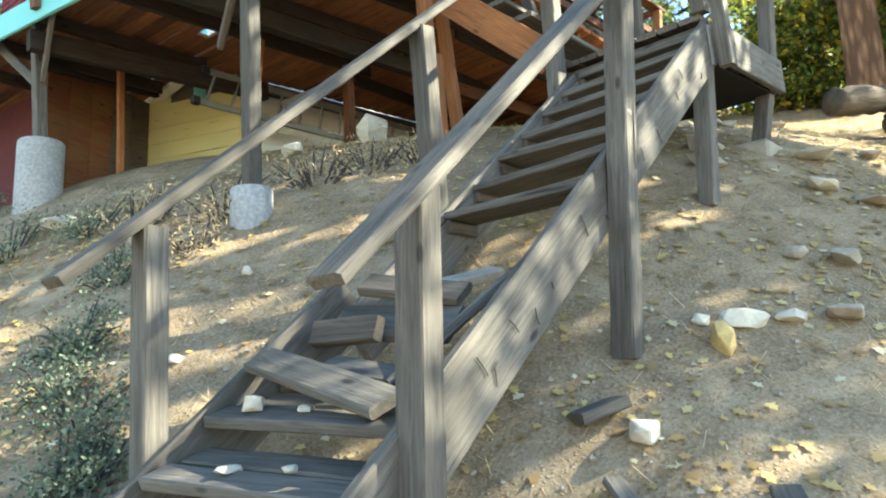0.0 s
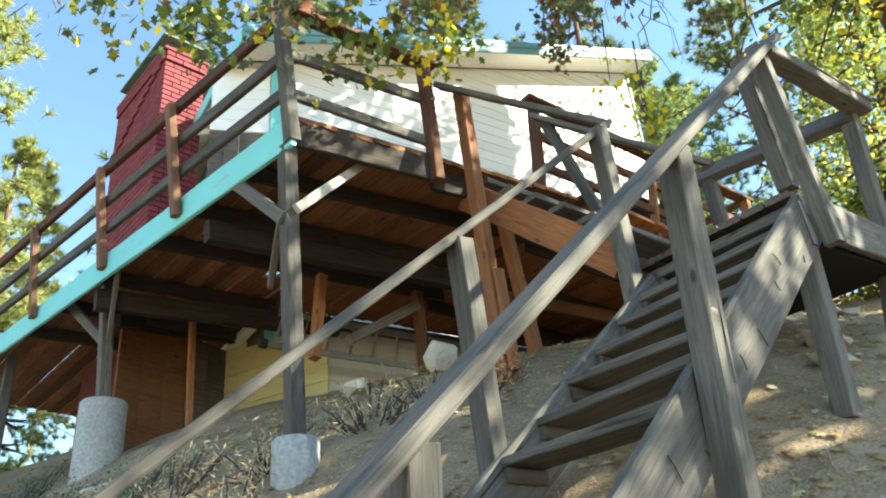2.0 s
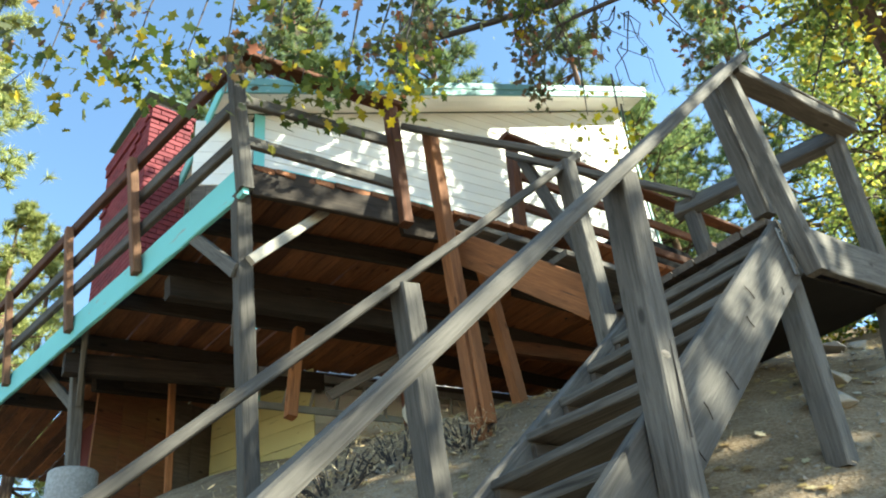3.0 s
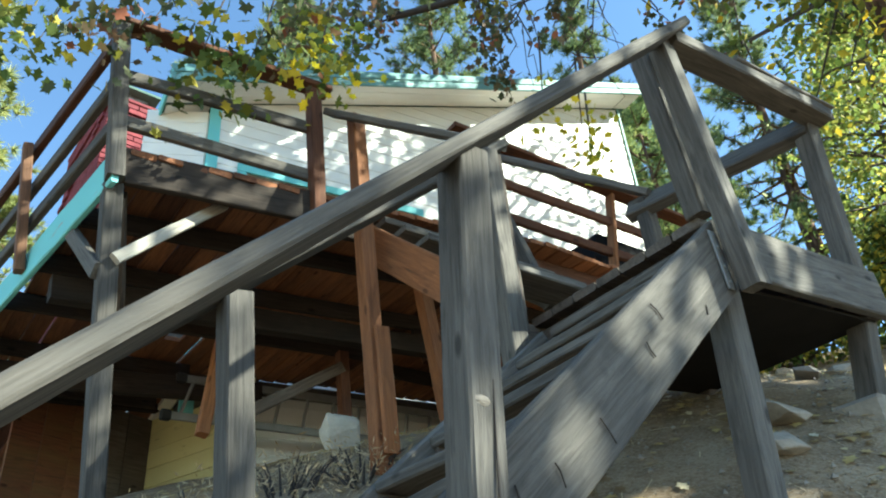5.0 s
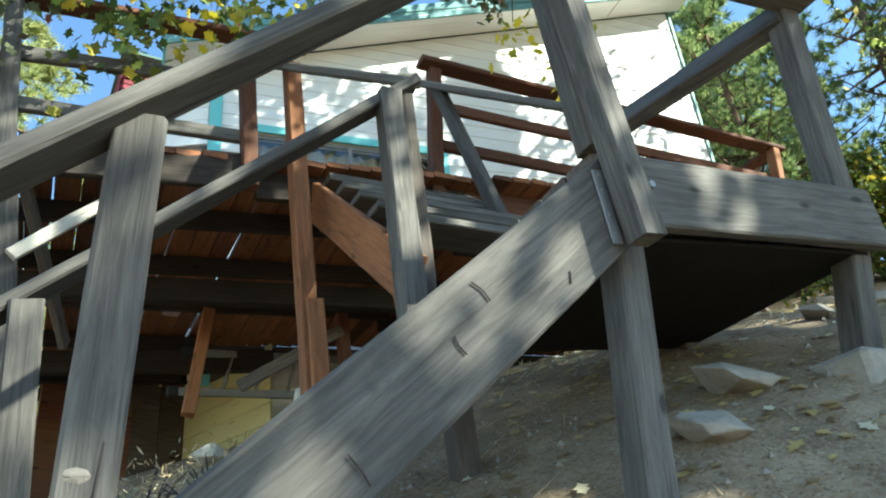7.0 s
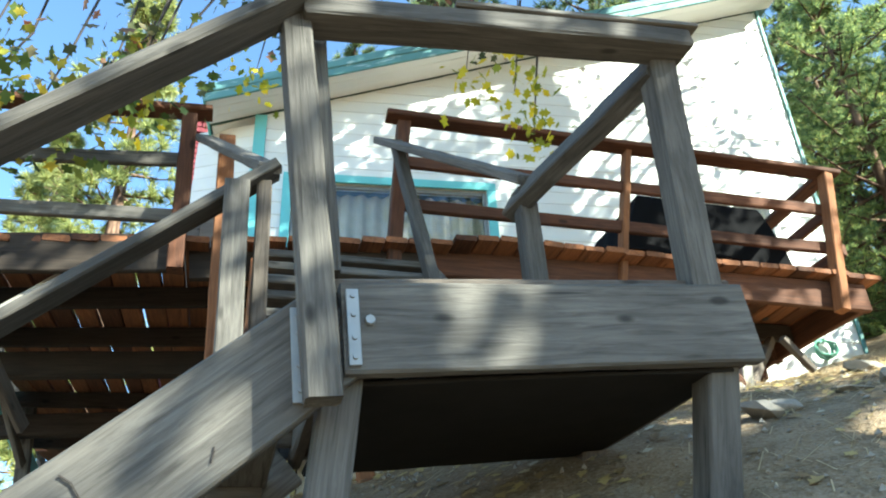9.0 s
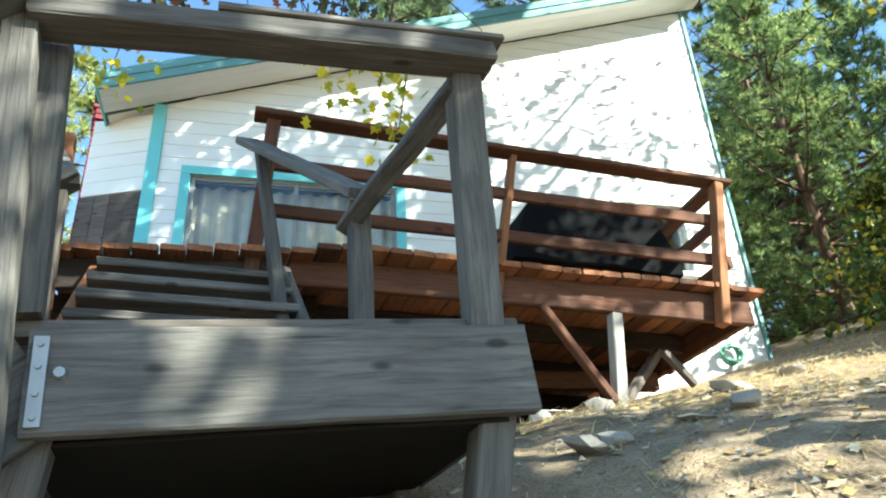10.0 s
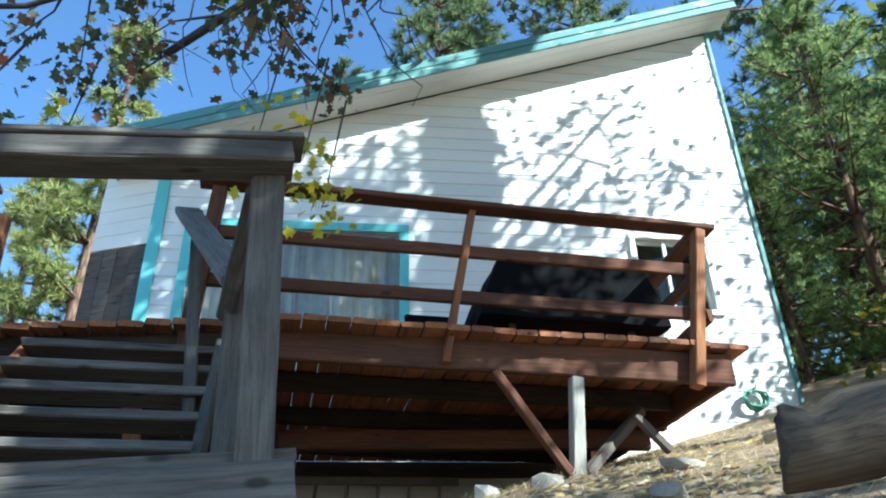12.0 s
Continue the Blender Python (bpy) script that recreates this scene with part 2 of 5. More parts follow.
def axis(p0, p1, up=(0, 0, 1)):
    """A pose whose x runs from p0 to p1 and whose z is as near to up as can be; and the length."""
    p0, p1 = Vector(p0), Vector(p1)
    x = p1 - p0
    length = x.length
    x.normalize()
    up = Vector(up)
    if abs(x.dot(up)) > 0.98:
        up = Vector((0, 1, 0)) if abs(x.y) < 0.9 else Vector((1, 0, 0))
    y = up.cross(x).normalized()
    z = x.cross(y)
    return Matrix(((x.x, y.x, z.x, p0.x), (x.y, y.y, z.y, p0.y), (x.z, y.z, z.z, p0.z), (0, 0, 0, 1))), length


def bar_mesh(length, w, h, rough=0.002, seg=None, ch=None):
    """A sawn timber along x, w across y and h across z, with eased edges and a slightly uneven face."""
    bm = bmesh.new()
    seg = seg or max(2, min(14, int(length / 0.16)))
    c = ch or min(0.007, 0.2 * min(w, h))
    a, b = w / 2, h / 2
    ring = [(-a + c, -b), (a - c, -b), (a, -b + c), (a, b - c), (a - c, b), (-a + c, b), (-a, b - c), (-a, -b + c)]
    bow = random.uniform(-1, 1) * 0.0016 * length
    rings = []
    for i in range(seg + 1):
        t = i / seg
        off = bow * (1 - (2 * t - 1) ** 2)
        row = []
        for y, z in ring:
            jx = random.uniform(-1, 1) * rough * (2 if i in (0, seg) else 0)
            row.append(bm.verts.new((t * length + jx, y + off + random.uniform(-rough, rough), z + random.uniform(-rough, rough))))
        rings.append(row)
    for r0, r1 in zip(rings, rings[1:]):
        for k in range(8):
            bm.faces.new((r0[k], r1[k], r1[(k + 1) % 8], r0[(k + 1) % 8]))
    bm.faces.new(rings[0])
    bm.faces.new(rings[-1][::-1])
    bmesh.ops.recalc_face_normals(bm, faces=bm.faces)
    return bm


def timber(name, p0, p1, w, h, mat, parent=None, label="", up=(0, 0, 1), rough=0.002):
    m, length = axis(p0, p1, up)
    return part(name, bar_mesh(length, w, h, rough), mat, parent, label, m)


def post(name, p0, p1, s, mat, parent=None, label="", d=None, face=(1, 0, 0)):
    """An upright of section s by d."""
    return timber(name, p0, p1, s, d or s, mat, parent, label, up=face)


def box_mesh(x0, x1, y0, y1, z0, z1, ch=0.004):
    bm = bmesh.new()
    bmesh.ops.create_cube(bm, size=1, matrix=Matrix.Translation(((x0 + x1) / 2, (y0 + y1) / 2, (z0 + z1) / 2)) @ Matrix.Diagonal((x1 - x0, y1 - y0, z1 - z0, 1)))
    if ch:
        bmesh.ops.bevel(bm, geom=bm.edges[:], offset=ch, segments=1, affect="EDGES")
    return bm


def tube_mesh(points, radii, sides=8, jitter=0.0, cap=True):
    bm = bmesh.new()
    points = [Vector(p) for p in points]
    rings = []
    for i, (p, r) in enumerate(zip(points, radii)):
        d = (points[min(i + 1, len(points) - 1)] - points[max(i - 1, 0)]).normalized()
        side = d.orthogonal().normalized() if i == 0 else (side - d * side.dot(d)).normalized()
        other = d.cross(side)
        rings.append([bm.verts.new(p + (side * math.cos(k * math.tau / sides) + other * math.sin(k * math.tau / sides)) * r * (1 + random.uniform(-jitter, jitter))) for k in range(sides)])
    for a, b in zip(rings, rings[1:]):
        for k in range(sides):
            bm.faces.new((a[k], a[(k + 1) % sides], b[(k + 1) % sides], b[k]))
    if cap:
        bm.faces.new(rings[0][::-1])
        bm.faces.new(rings[-1])
    return bm


def cloud(name, verts, faces, mat, parent=None, kind="", label="", category=""):
    me = bpy.data.meshes.new(name)
    me.from_pydata([tuple(v) for v in verts], [], faces)
    me.materials.append(mat)
    ob = new(name, me)
    if parent is not None:
        ob.parent = parent
    return tagged(ob, label, category, "", kind)


# ---- ground ----
# heights of the hillside at places that the path and the footings give
KNOTS = np.array([
    (0.5, 0.75, -0.40), (1.75, 0.9, 0.02), (3.34, 0.84, 0.52), (4.6, 0.55, 0.93), (5.7, 0.43, 1.26), (6.3, 0.27, 1.48),
    (3.8, 2.3, 1.40), (3.0, 2.8, 1.0), (2.3, 2.8, 0.55), (5.1, 2.4, 2.25), (6.27, 2.45, 2.84), (8.05, 4.5, 4.0), (3.66, 4.6, 2.36), (3.35, 7.3, 3.0),
    (4.7, 7.6, 3.7), (3.9, 8.3, 3.45), (5.2, 4.5, 3.2), (6.6, 6.9, 4.0), (10.7, 6.1, 4.95), (2.2, 3.3, 0.70), (0.8, 4.6, 0.55), (9.5, 3.0, 3.9),
    (-6, 5, -2.5), (14, 3, 5.5), (10, -1, 2.9), (8, -5, 0.5), (0, -6, -3.0), (16, 12, 8), (8, 15, 6.3), (-4, 15, 0.4), (1.5, 8, 1.6)])


def spline(knots):
    n = len(knots)
    d = np.linalg.norm(knots[:, None, :2] - knots[None, :, :2], axis=2)
    k = d ** 2 * np.log(d + 1e-9) + np.eye(n) * 0.02
    p = np.c_[np.ones(n), knots[:, :2]]
    a = np.block([[k, p], [p.T, np.zeros((3, 3))]])
    return np.linalg.solve(a, np.r_[knots[:, 2], 0, 0, 0])


WEIGHTS = spline(KNOTS)


def ground_heights(x, y):
    cx, cy = 4.0, 4.0
    r = np.hypot(x - cx, y - cy)
    k = np.where(r > 13, (13 + 6 * np.tanh((r - 13) / 30)) / np.maximum(r, 1e-6), 1.0)
    px, py = cx + (x - cx) * k, cy + (y - cy) * k
    d = np.sqrt((px[..., None] - KNOTS[:, 0]) ** 2 + (py[..., None] - KNOTS[:, 1]) ** 2)
    z = (d ** 2 * np.log(d + 1e-9)) @ WEIGHTS[:-3] + WEIGHTS[-3] + WEIGHTS[-2] * px + WEIGHTS[-1] * py
    return z


def roughness(x, y):
    return 0.035 * noise.noise((x * 1.3, y * 1.3, 0)) + 0.018 * noise.noise((x * 4, y * 4, 3)) + 0.008 * noise.noise((x * 11, y * 11, 7))


def gz(x, y):
    return float(ground_heights(np.array([x]), np.array([y]))[0]) + roughness(x, y)


def build_ground():
    n = 230
    u = np.linspace(-1, 1, n)
    step = 8.0 * u + 240 * np.sign(u) * np.abs(u) ** 7
    xs, ys = 4.0 + step, 3.2 + step
    gx, gy = np.meshgrid(xs, ys)
    z = ground_heights(gx, gy)
    verts = [(x, y, h + roughness(x, y)) for x, y, h in zip(gx.ravel(), gy.ravel(), z.ravel())]
    faces = [(j * n + i, j * n + i + 1, (j + 1) * n + i + 1, (j + 1) * n + i) for j in range(n - 1) for i in range(n - 1)]
    ob = cloud("ground", verts, faces, DIRT, kind="structure", label="dry sloping dirt hillside with leaves and gravel", category="ground")
    ob.data.polygons.foreach_set("use_smooth", [True] * len(faces))


build_ground()


# ---- lower staircase ----
def stringer_mesh(length, depth, thick):
    return bar_mesh(length, thick, depth, 0.003)


def build_lower_stair():
    st = thing("lower_staircase", "weathered grey timber staircase with open risers and broken steps", "staircase")
    slope = lambda x: 3.29 + 0.845 * (x - 5.0)
    d = Vector((1, 0, 0.845)).normalized()
    nrm = Vector((-d.z, 0, d.x))
    for y, x0, x1, lift in ((2.345, 1.85, 5.10, 0.0), (3.22, 1.85, 3.0, 0.16), (3.215, 3.01, 5.0, -0.02)):
        a = Vector((x0, y, slope(x0) + lift)) - nrm * 0.125
        b = Vector((x1, y, slope(x1) + lift)) - nrm * 0.125
        timber("stringer", a, b, 0.045, 0.25, WOOD, st, up=nrm)
    for k in range(7):
        z = 2.14 + 0.192 * k
        x = 3.66 + 0.2305 * k
        tilt = (0.0, 0.012, -0.01, 0.006, 0, 0.008, 0)[k]
        timber("tread", (x + 0.115, 2.375, z - 0.02 + tilt), (x + 0.115, 3.19, z - 0.02 - tilt), 0.235, 0.04, WOOD, st)
    for xl, zl, xr, zr in ((2.19, 1.023, 2.40, 0.965), (2.42, 1.203, 2.56, 1.160)):
        for dx, dz in ((0, 0), (0.145, 0.041)):
            timber("tread", (xr + dx, 2.375, zr + dz), (xl + dx, 3.19, zl + dz), 0.135, 0.042, WOOD, st, up=(-0.29, 0, 1))
    for k in (-1, 0, 1, 2, 3, 4, 5, 6, 7):
        z, x = (2.14 + 0.192 * k, 3.66 + 0.2305 * k) if k >= 0 else (1.39, 2.67)
        timber("cleat", (x + 0.01, 3.175, z - 0.075), (x + 0.22, 3.175, z - 0.075), 0.035, 0.06, WOOD_DARK, st)
    # splits and nail tears in the face of the near stringer
    for k in range(-5, 7):
        for dx, dz, ln in ((0.05, -0.08, 0.07), (0.16, -0.17, 0.05), (0.1, -0.2, 0.03)):
            if random.random() < 0.5:
                continue
            x = 3.66 + 0.2305 * k + dx + random.uniform(-0.05, 0.05)
            a = Vector((x, 2.3205, slope(x) + dz + random.uniform(-0.05, 0.03)))
            ang = random.uniform(0.5, 1.6)
            for step in range(2):
                e = Vector((math.cos(ang), 0, -math.sin(ang))) * ln * random.uniform(0.4, 0.8)
                timber("split", a, a + e, random.uniform(0.0015, 0.004), 0.004, TWIG, st, up=(0, -1, 0), rough=0.0007)
                a, ang = a + e, ang + random.uniform(-0.5, 0.5)
    # uprights of both rails
    post("post", (2.49, 2.285, gz(2.49, 2.285) - 0.05), (2.53, 2.285, 1.865), 0.115, WOOD, st, d=0.095)
    post("post", (3.765, 2.305, gz(3.765, 2.305) - 0.02), (3.82, 2.225, 3.09), 0.105, WOOD, st, "grey post with a pale knot", d=0.095)
    post("post", (2.23, 3.30, gz(2.23, 3.3) - 0.05), (2.20, 3.30, 1.88), 0.105, WOOD, st, d=0.095)
    post("post", (3.72, 3.27, gz(3.72, 3.27) - 0.05), (3.63, 3.27, 3.14), 0.105, WOOD, st, d=0.095)
    knot = tube_mesh([(0, 0.004, 0), (0, -0.006, 0), (0, -0.009, 0)], [0.024, 0.021, 0.012], 14, 0.15)
    part("knot", knot, WOOD_KNOT, st, "pale knot in the post", pose(3.785, 2.213, 2.41, 0, 0, 0) @ Matrix.Diagonal((1, 1, 0.6, 1)))
    for dz, ln in ((0.18, 0.2), (-0.25, 0.3), (0.42, 0.16)):
        timber("split", (3.81 + 0.045 * dz, 2.209, 2.41 + dz), (3.815 + 0.045 * (dz + ln), 2.205, 2.41 + dz + ln), 0.005, 0.004, TWIG, st, up=(0, -1, 0), rough=0.001)
    # flat hand rails of two by six
    up = Vector((-0.66, 0, 0.75))
    timber("handrail", (2.105, 2.20, 1.53), (5.06, 2.195, 4.258), 0.13, 0.042, WOOD, st, up=up)
    timber("handrail", (1.87, 3.29, 1.65), (5.0, 3.29, 4.375), 0.13, 0.042, WOOD, st, up=up)
    # steel angle at the head of the stringer
    bm = box_mesh(-0.018, 0.018, -0.004, 0.004, -0.12, 0.12, 0.0015)
    br = part("bracket", bm, STEEL, st, "galvanised steel angle", pose(5.06, 2.316, 3.18, 0, -5, 0))
    for z in (-0.09, -0.03, 0.05, 0.1):
        part("screw", tube_mesh([(0, 0, 0), (0, -0.006, 0)], [0.007, 0.006], 8), STEEL, br, m=pose(5.06, 2.316, 3.18, 0, -5, 0) @ pose(0, -0.004, z))


build_lower_stair()


# ---- landing ----
def build_landing():
    la = thing("landing", "raised grey timber landing with rails on four posts", "landing")
    timber("front_beam", (5.16, 2.32, 3.252), (6.345, 2.345, 3.367), 0.045, 0.24, WOOD, la)
    timber("rear_beam", (4.96, 3.36, 3.28), (6.32, 3.36, 3.37), 0.045, 0.2, WOOD_DARK, la)
    timber("side_beam", (6.315, 2.38, 3.36), (6.315, 3.33, 3.36), 0.045, 0.22, WOOD_DARK, la)
    timber("side_beam", (5.14, 2.36, 3.25), (5.14, 3.33, 3.25), 0.045, 0.2, WOOD_DARK, la)
    for x in (5.45, 5.75, 6.05):
        timber("joist", (x, 2.36, 3.28 + 0.09 * (x - 5.2)), (x, 3.33, 3.28 + 0.09 * (x - 5.2)), 0.04, 0.16, WOOD_DARK, la)
    for i in range(7):
        y = 2.445 + 0.14 * i
        timber("board", (5.10, y, 3.398), (6.34, y, 3.51), 0.134, 0.038, WOOD_DARK, la)
    # corner uprights
    post("corner_post", (5.115, 2.25, 3.045), (4.985, 2.25, 4.215), 0.08, WOOD, la, "grey post with sun-bleached face", d=0.085)
    post("corner_post", (5.115, 2.375, 3.42), (5.045, 2.375, 4.235), 0.085, WOOD, la, d=0.085)
    post("leg", (5.09, 2.44, gz(5.09, 2.44) - 0.03), (5.175, 2.42, 3.15), 0.10, WOOD, la)
    post("corner_post", (6.245, 2.395, 3.30), (6.20, 2.30, 4.29), 0.095, WOOD, la, d=0.095)
    post("leg", (6.22, 2.50, gz(6.22, 2.5) - 0.02), (6.265, 2.43, 3.26), 0.10, WOOD, la)
    post("leg", (6.25, 3.30, gz(6.25, 3.3) - 0.05), (6.27, 3.30, 3.28), 0.09, WOOD_DARK, la)
    post("leg", (5.06, 3.30, gz(5.06, 3.3) - 0.05), (5.04, 3.30, 3.2), 0.09, WOOD_DARK, la)
    # rear uprights
    post("rear_post", (6.11, 3.27, 3.45), (6.085, 3.27, 4.39), 0.09, WOOD, la, d=0.085)
    post("rear_post", (4.90, 3.27, 3.05), (4.85, 3.25, 4.25), 0.098, WOOD, la)
    post("rear_post", (4.985, 3.31, 3.3), (4.955, 3.30, 4.30), 0.06, WOOD_DARK, la)
    timber("top_rail", (5.01, 2.235, 4.185), (6.265, 2.23, 4.318), 0.12, 0.07, WOOD, la)
    timber("rail_cap", (5.46, 2.232, 4.282), (6.29, 2.225, 4.366), 0.13, 0.022, WOOD, la)
    # added sheet, not a real part: makes the landing's underside read as dark shade
    timber("underside_sheet", (5.17, 2.855, 3.134), (6.29, 2.855, 3.238), 0.95, 0.012, SHADE_BLACK, la, "added black sheet for the shade under the joists")
    timber("side_rail", (6.20, 2.28, 4.275), (6.065, 3.36, 4.36), 0.075, 0.135, WOOD, la, up=(0.5, 0, 1))
    br = part("bracket", box_mesh(-0.016, 0.016, -0.004, 0.004, -0.1, 0.1, 0.0015), STEEL, la, "galvanised steel angle", pose(5.185, 2.292, 3.25, 0, -4, 0))
    for z in (-0.08, -0.03, 0.03, 0.08):
        part("screw", tube_mesh([(0, 0, 0), (0, -0.006, 0)], [0.007, 0.006], 8), STEEL, br, m=pose(5.185, 2.292, 3.25, 0, -4, 0) @ pose(0, -0.004, z))
    part("bolt", tube_mesh([(0, 0, 0), (0, -0.012, 0)], [0.014, 0.012], 8), STEEL, la, m=pose(5.225, 2.296, 3.27))


build_landing()


# ---- upper staircase ----
def build_upper_stair():
    st = thing("upper_staircase", "short open-riser timber staircase up to the deck", "staircase")
    timber("stringer", (4.95, 3.33, 3.40), (4.95, 4.60, 4.53), 0.045, 0.22, WOOD_ORANGE, st, "orange stained stringer", up=(0, -1, 1))
    timber("stringer", (5.99, 3.40, 3.56), (5.94, 4.58, 4.62), 0.045, 0.22, WOOD, st, up=(0, -1, 1))
    for k in range(5):
        y, z = 3.60 + 0.222 * k, 3.81 + 0.19 * k
        timber("tread", (4.975, y, z), (5.965 - 0.01 * k, y + 0.01, z + 0.012), 0.235, 0.042, WOOD, st)
    timber("handrail", (4.97, 3.25, 4.345), (4.60, 4.40, 5.30), 0.10, 0.042, WOOD, st, up=(0, -0.6, 0.8))
    timber("handrail", (6.09, 3.20, 4.405), (5.665, 4.42, 5.46), 0.14, 0.042, WOOD, st, up=(0, -0.6, 0.8))
    post("post", (5.90, 3.97, 3.97), (5.735, 4.36, 5.40), 0.09, WOOD, st, "leaning post with a sun-bleached face", d=0.06)
    post("post", (4.845, 4.30, gz(4.845, 4.3) - 0.03), (4.735, 4.30, 5.24), 0.095, WOOD_ORANGE, st, "orange stained post", d=0.09)
    timber("splice_board", (4.865, 4.235, 3.02), (4.83, 4.235, 3.72), 0.09, 0.03, WOOD_ORANGE, st, up=(0, -1, 0))


build_upper_stair()


# ---- deck ----
FLOOR_L = lambda x, y: 4.53 + 0.098 * (min(x, 6.2) - 3.45) + 0.065 * max(0.0, y - 4.5) * max(0.0, 1 - (x - 3.5) / 3)
SIDE_X = lambda y: 3.385 - 0.113 * (y - 4.42)


def build_deck():
    dk = thing("deck", "raised timber deck with teal fascia and grey rails", "deck")
    # fascia boards along the open side
    ys = [4.40, 6.05, 7.75, 9.4, 11.0, 13.0]
    for a, b in zip(ys, ys[1:]):
        timber("fascia", (SIDE_X(a), a, 4.41 + 0.06 * (a - 4.4)), (SIDE_X(b), b - 0.004, 4.41 + 0.06 * (b - 4.4)), 0.035, 0.235, TEAL, dk, "teal painted fascia board with flaking paint")
    # front rim, the two left boards coloured near-black for shade
    timber("rim", (3.43, 4.47, 4.452), (4.56, 4.47, 4.565), 0.045, 0.225, WOOD_SHADED, dk, "front rim board in wood coloured dark for shade")
    timber("rim", (4.60, 4.58, 4.56), (5.95, 4.58, 4.70), 0.05, 0.2, WOOD_SHADED, dk)
    timber("rim", (5.97, 4.60, 4.73), (9.06, 4.47, 4.675), 0.05, 0.20, WOOD_RED, dk)
    timber("side_rim", (9.03, 4.50, 4.68), (9.10, 6.60, 4.72), 0.05, 0.19, WOOD_RED, dk)
    # floor boards run away from the front edge
    x = 2.75
    while x < 9.05:
        back = 7.58 - 0.105 * (x - 5.7) if x > 4.85 else 12.9
        tone = WOOD_CEIL if random.random() < 0.85 else WOOD_RED
        front = (4.44 if x < 6.0 else 4.38) + random.uniform(-0.02, 0.012)
        front = max(front, 4.46 + (3.40 - x) / 0.113)
        spans = [(front, 6.74), (6.93, back - 0.05)] if 4.40 < x < 4.54 else [(front, back - 0.05)]
        for a, b in spans:
            timber("floor_board", (x + 0.068, a, FLOOR_L(x, a) + 0.01), (x + 0.068, b, FLOOR_L(x, b) + 0.01), 0.133, 0.036, tone, dk)
        x += 0.1395
    # joists and carrying beams, most coloured near-black for the shade under the floor
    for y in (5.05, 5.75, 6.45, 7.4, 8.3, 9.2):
        timber("joist", (SIDE_X(y) + 0.03, y, FLOOR_L(3.2, y) - 0.085), (6.2 if y < 7.3 else 4.8, y, FLOOR_L(6.2 if y < 7.3 else 4.8, y) - 0.085), 0.045, 0.13, WOOD_SHADED, dk)
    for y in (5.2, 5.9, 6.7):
        timber("joist", (6.2, y, 4.72), (9.0, y, 4.71), 0.045, 0.13, WOOD_SHADED, dk)
    timber("beam", (3.35, 5.62, 4.27), (6.3, 5.75, 4.52), 0.10, 0.16, WOOD_SHADED, dk)
    timber("beam", (3.10, 7.35, 4.38), (5.4, 7.2, 4.50), 0.10, 0.18, WOOD_SHADED, dk)
    timber("beam", (6.3, 5.9, 4.53), (9.0, 5.6, 4.55), 0.09, 0.14, WOOD_RED, dk)
    timber("beam", (3.55, 8.25, 4.62), (4.90, 8.60, 4.80), 0.09, 0.13, WOOD_SHADED, dk)
    # supports
    post("support_post", (3.63, 4.80, 2.55), (3.40, 4.52, 4.35), 0.095, WOOD, dk, "grey post standing on a concrete footing")
    timber("brace", (3.47, 4.52, 3.92), (4.03, 4.62, 4.50), 0.045, 0.06, WOOD_PALE, dk)
    timber("brace", (3.41, 4.57, 3.86), (3.33, 5.08, 4.36), 0.045, 0.085, WOOD, dk)
    timber("brace", (3.47, 4.60, 4.36), (3.75, 5.4, 3.84), 0.045, 0.085, WOOD_DARK, dk)
    post("support_post", (3.34, 7.60, 3.52), (3.24, 7.55, 4.62), 0.10, WOOD, dk)
    timber("brace", (3.29, 7.5, 4.12), (3.16, 7.0, 4.56), 0.045, 0.085, WOOD, dk)
    timber("brace", (3.29, 7.62, 4.12), (3.10, 8.2, 4.66), 0.045, 0.085, WOOD, dk)
    post("hanging_post", (4.56, 6.20, 3.70), (4.68, 6.28, 4.52), 0.085, WOOD_ORANGE, dk)
    post("support_post", (5.74, 6.25, gz(5.74, 6.25) - 0.03), (5.69, 6.22, 4.56), 0.09, WOOD_RED, dk)
    post("support_post", (5.64, 4.75, gz(5.64, 4.75) - 0.03), (5.47, 4.75, 4.56), 0.09, WOOD_ORANGE, dk)
    timber("brace", (5.68, 6.2, 4.42), (4.9, 6.2, 3.92), 0.045, 0.09, WOOD_DARK, dk)
    post("support_post", (4.26, 8.05, gz(4.26, 8.05) - 0.03), (4.21, 8.03, 4.75), 0.06, WOOD_ORANGE, dk)
    post("support_post", (2.98, 10.0, gz(2.98, 10) - 0.03), (2.98, 10.0, 4.75), 0.10, WOOD, dk)
    post("support_post", (7.985, 4.55, gz(7.985, 4.55) - 0.03), (8.02, 4.50, 4.58), 0.085, WOOD_PALE, dk, "pale post", d=0.075)
    timber("brace", (7.52, 4.51, 4.60), (7.93, 4.50, 4.00), 0.06, 0.05, WOOD_RED, dk)
    timber("brace", (8.04, 4.58, 4.02), (8.72, 5.1, 4.60), 0.06, 0.06, WOOD_DARK, dk)
    timber("brace", (8.45, 4.66, 4.42), (8.67, 4.70, 4.22), 0.05, 0.05, WOOD_DARK, dk)
    timber("brace", (8.3, 5.3, 4.12), (8.85, 5.9, 4.64), 0.05, 0.06, WOOD_DARK, dk)
    # railing by the corner
    post("rail_post", (3.39, 4.43, 4.33), (3.28, 4.43, 5.40), 0.085, WOOD, dk)
    post("rail_post", (4.54, 4.435, 4.44), (4.50, 4.44, 5.47), 0.085, WOOD_RED, dk)
    timber("top_rail", (3.24, 4.44, 5.40), (4.62, 4.46, 5.535), 0.13, 0.04, WOOD_RED, dk)
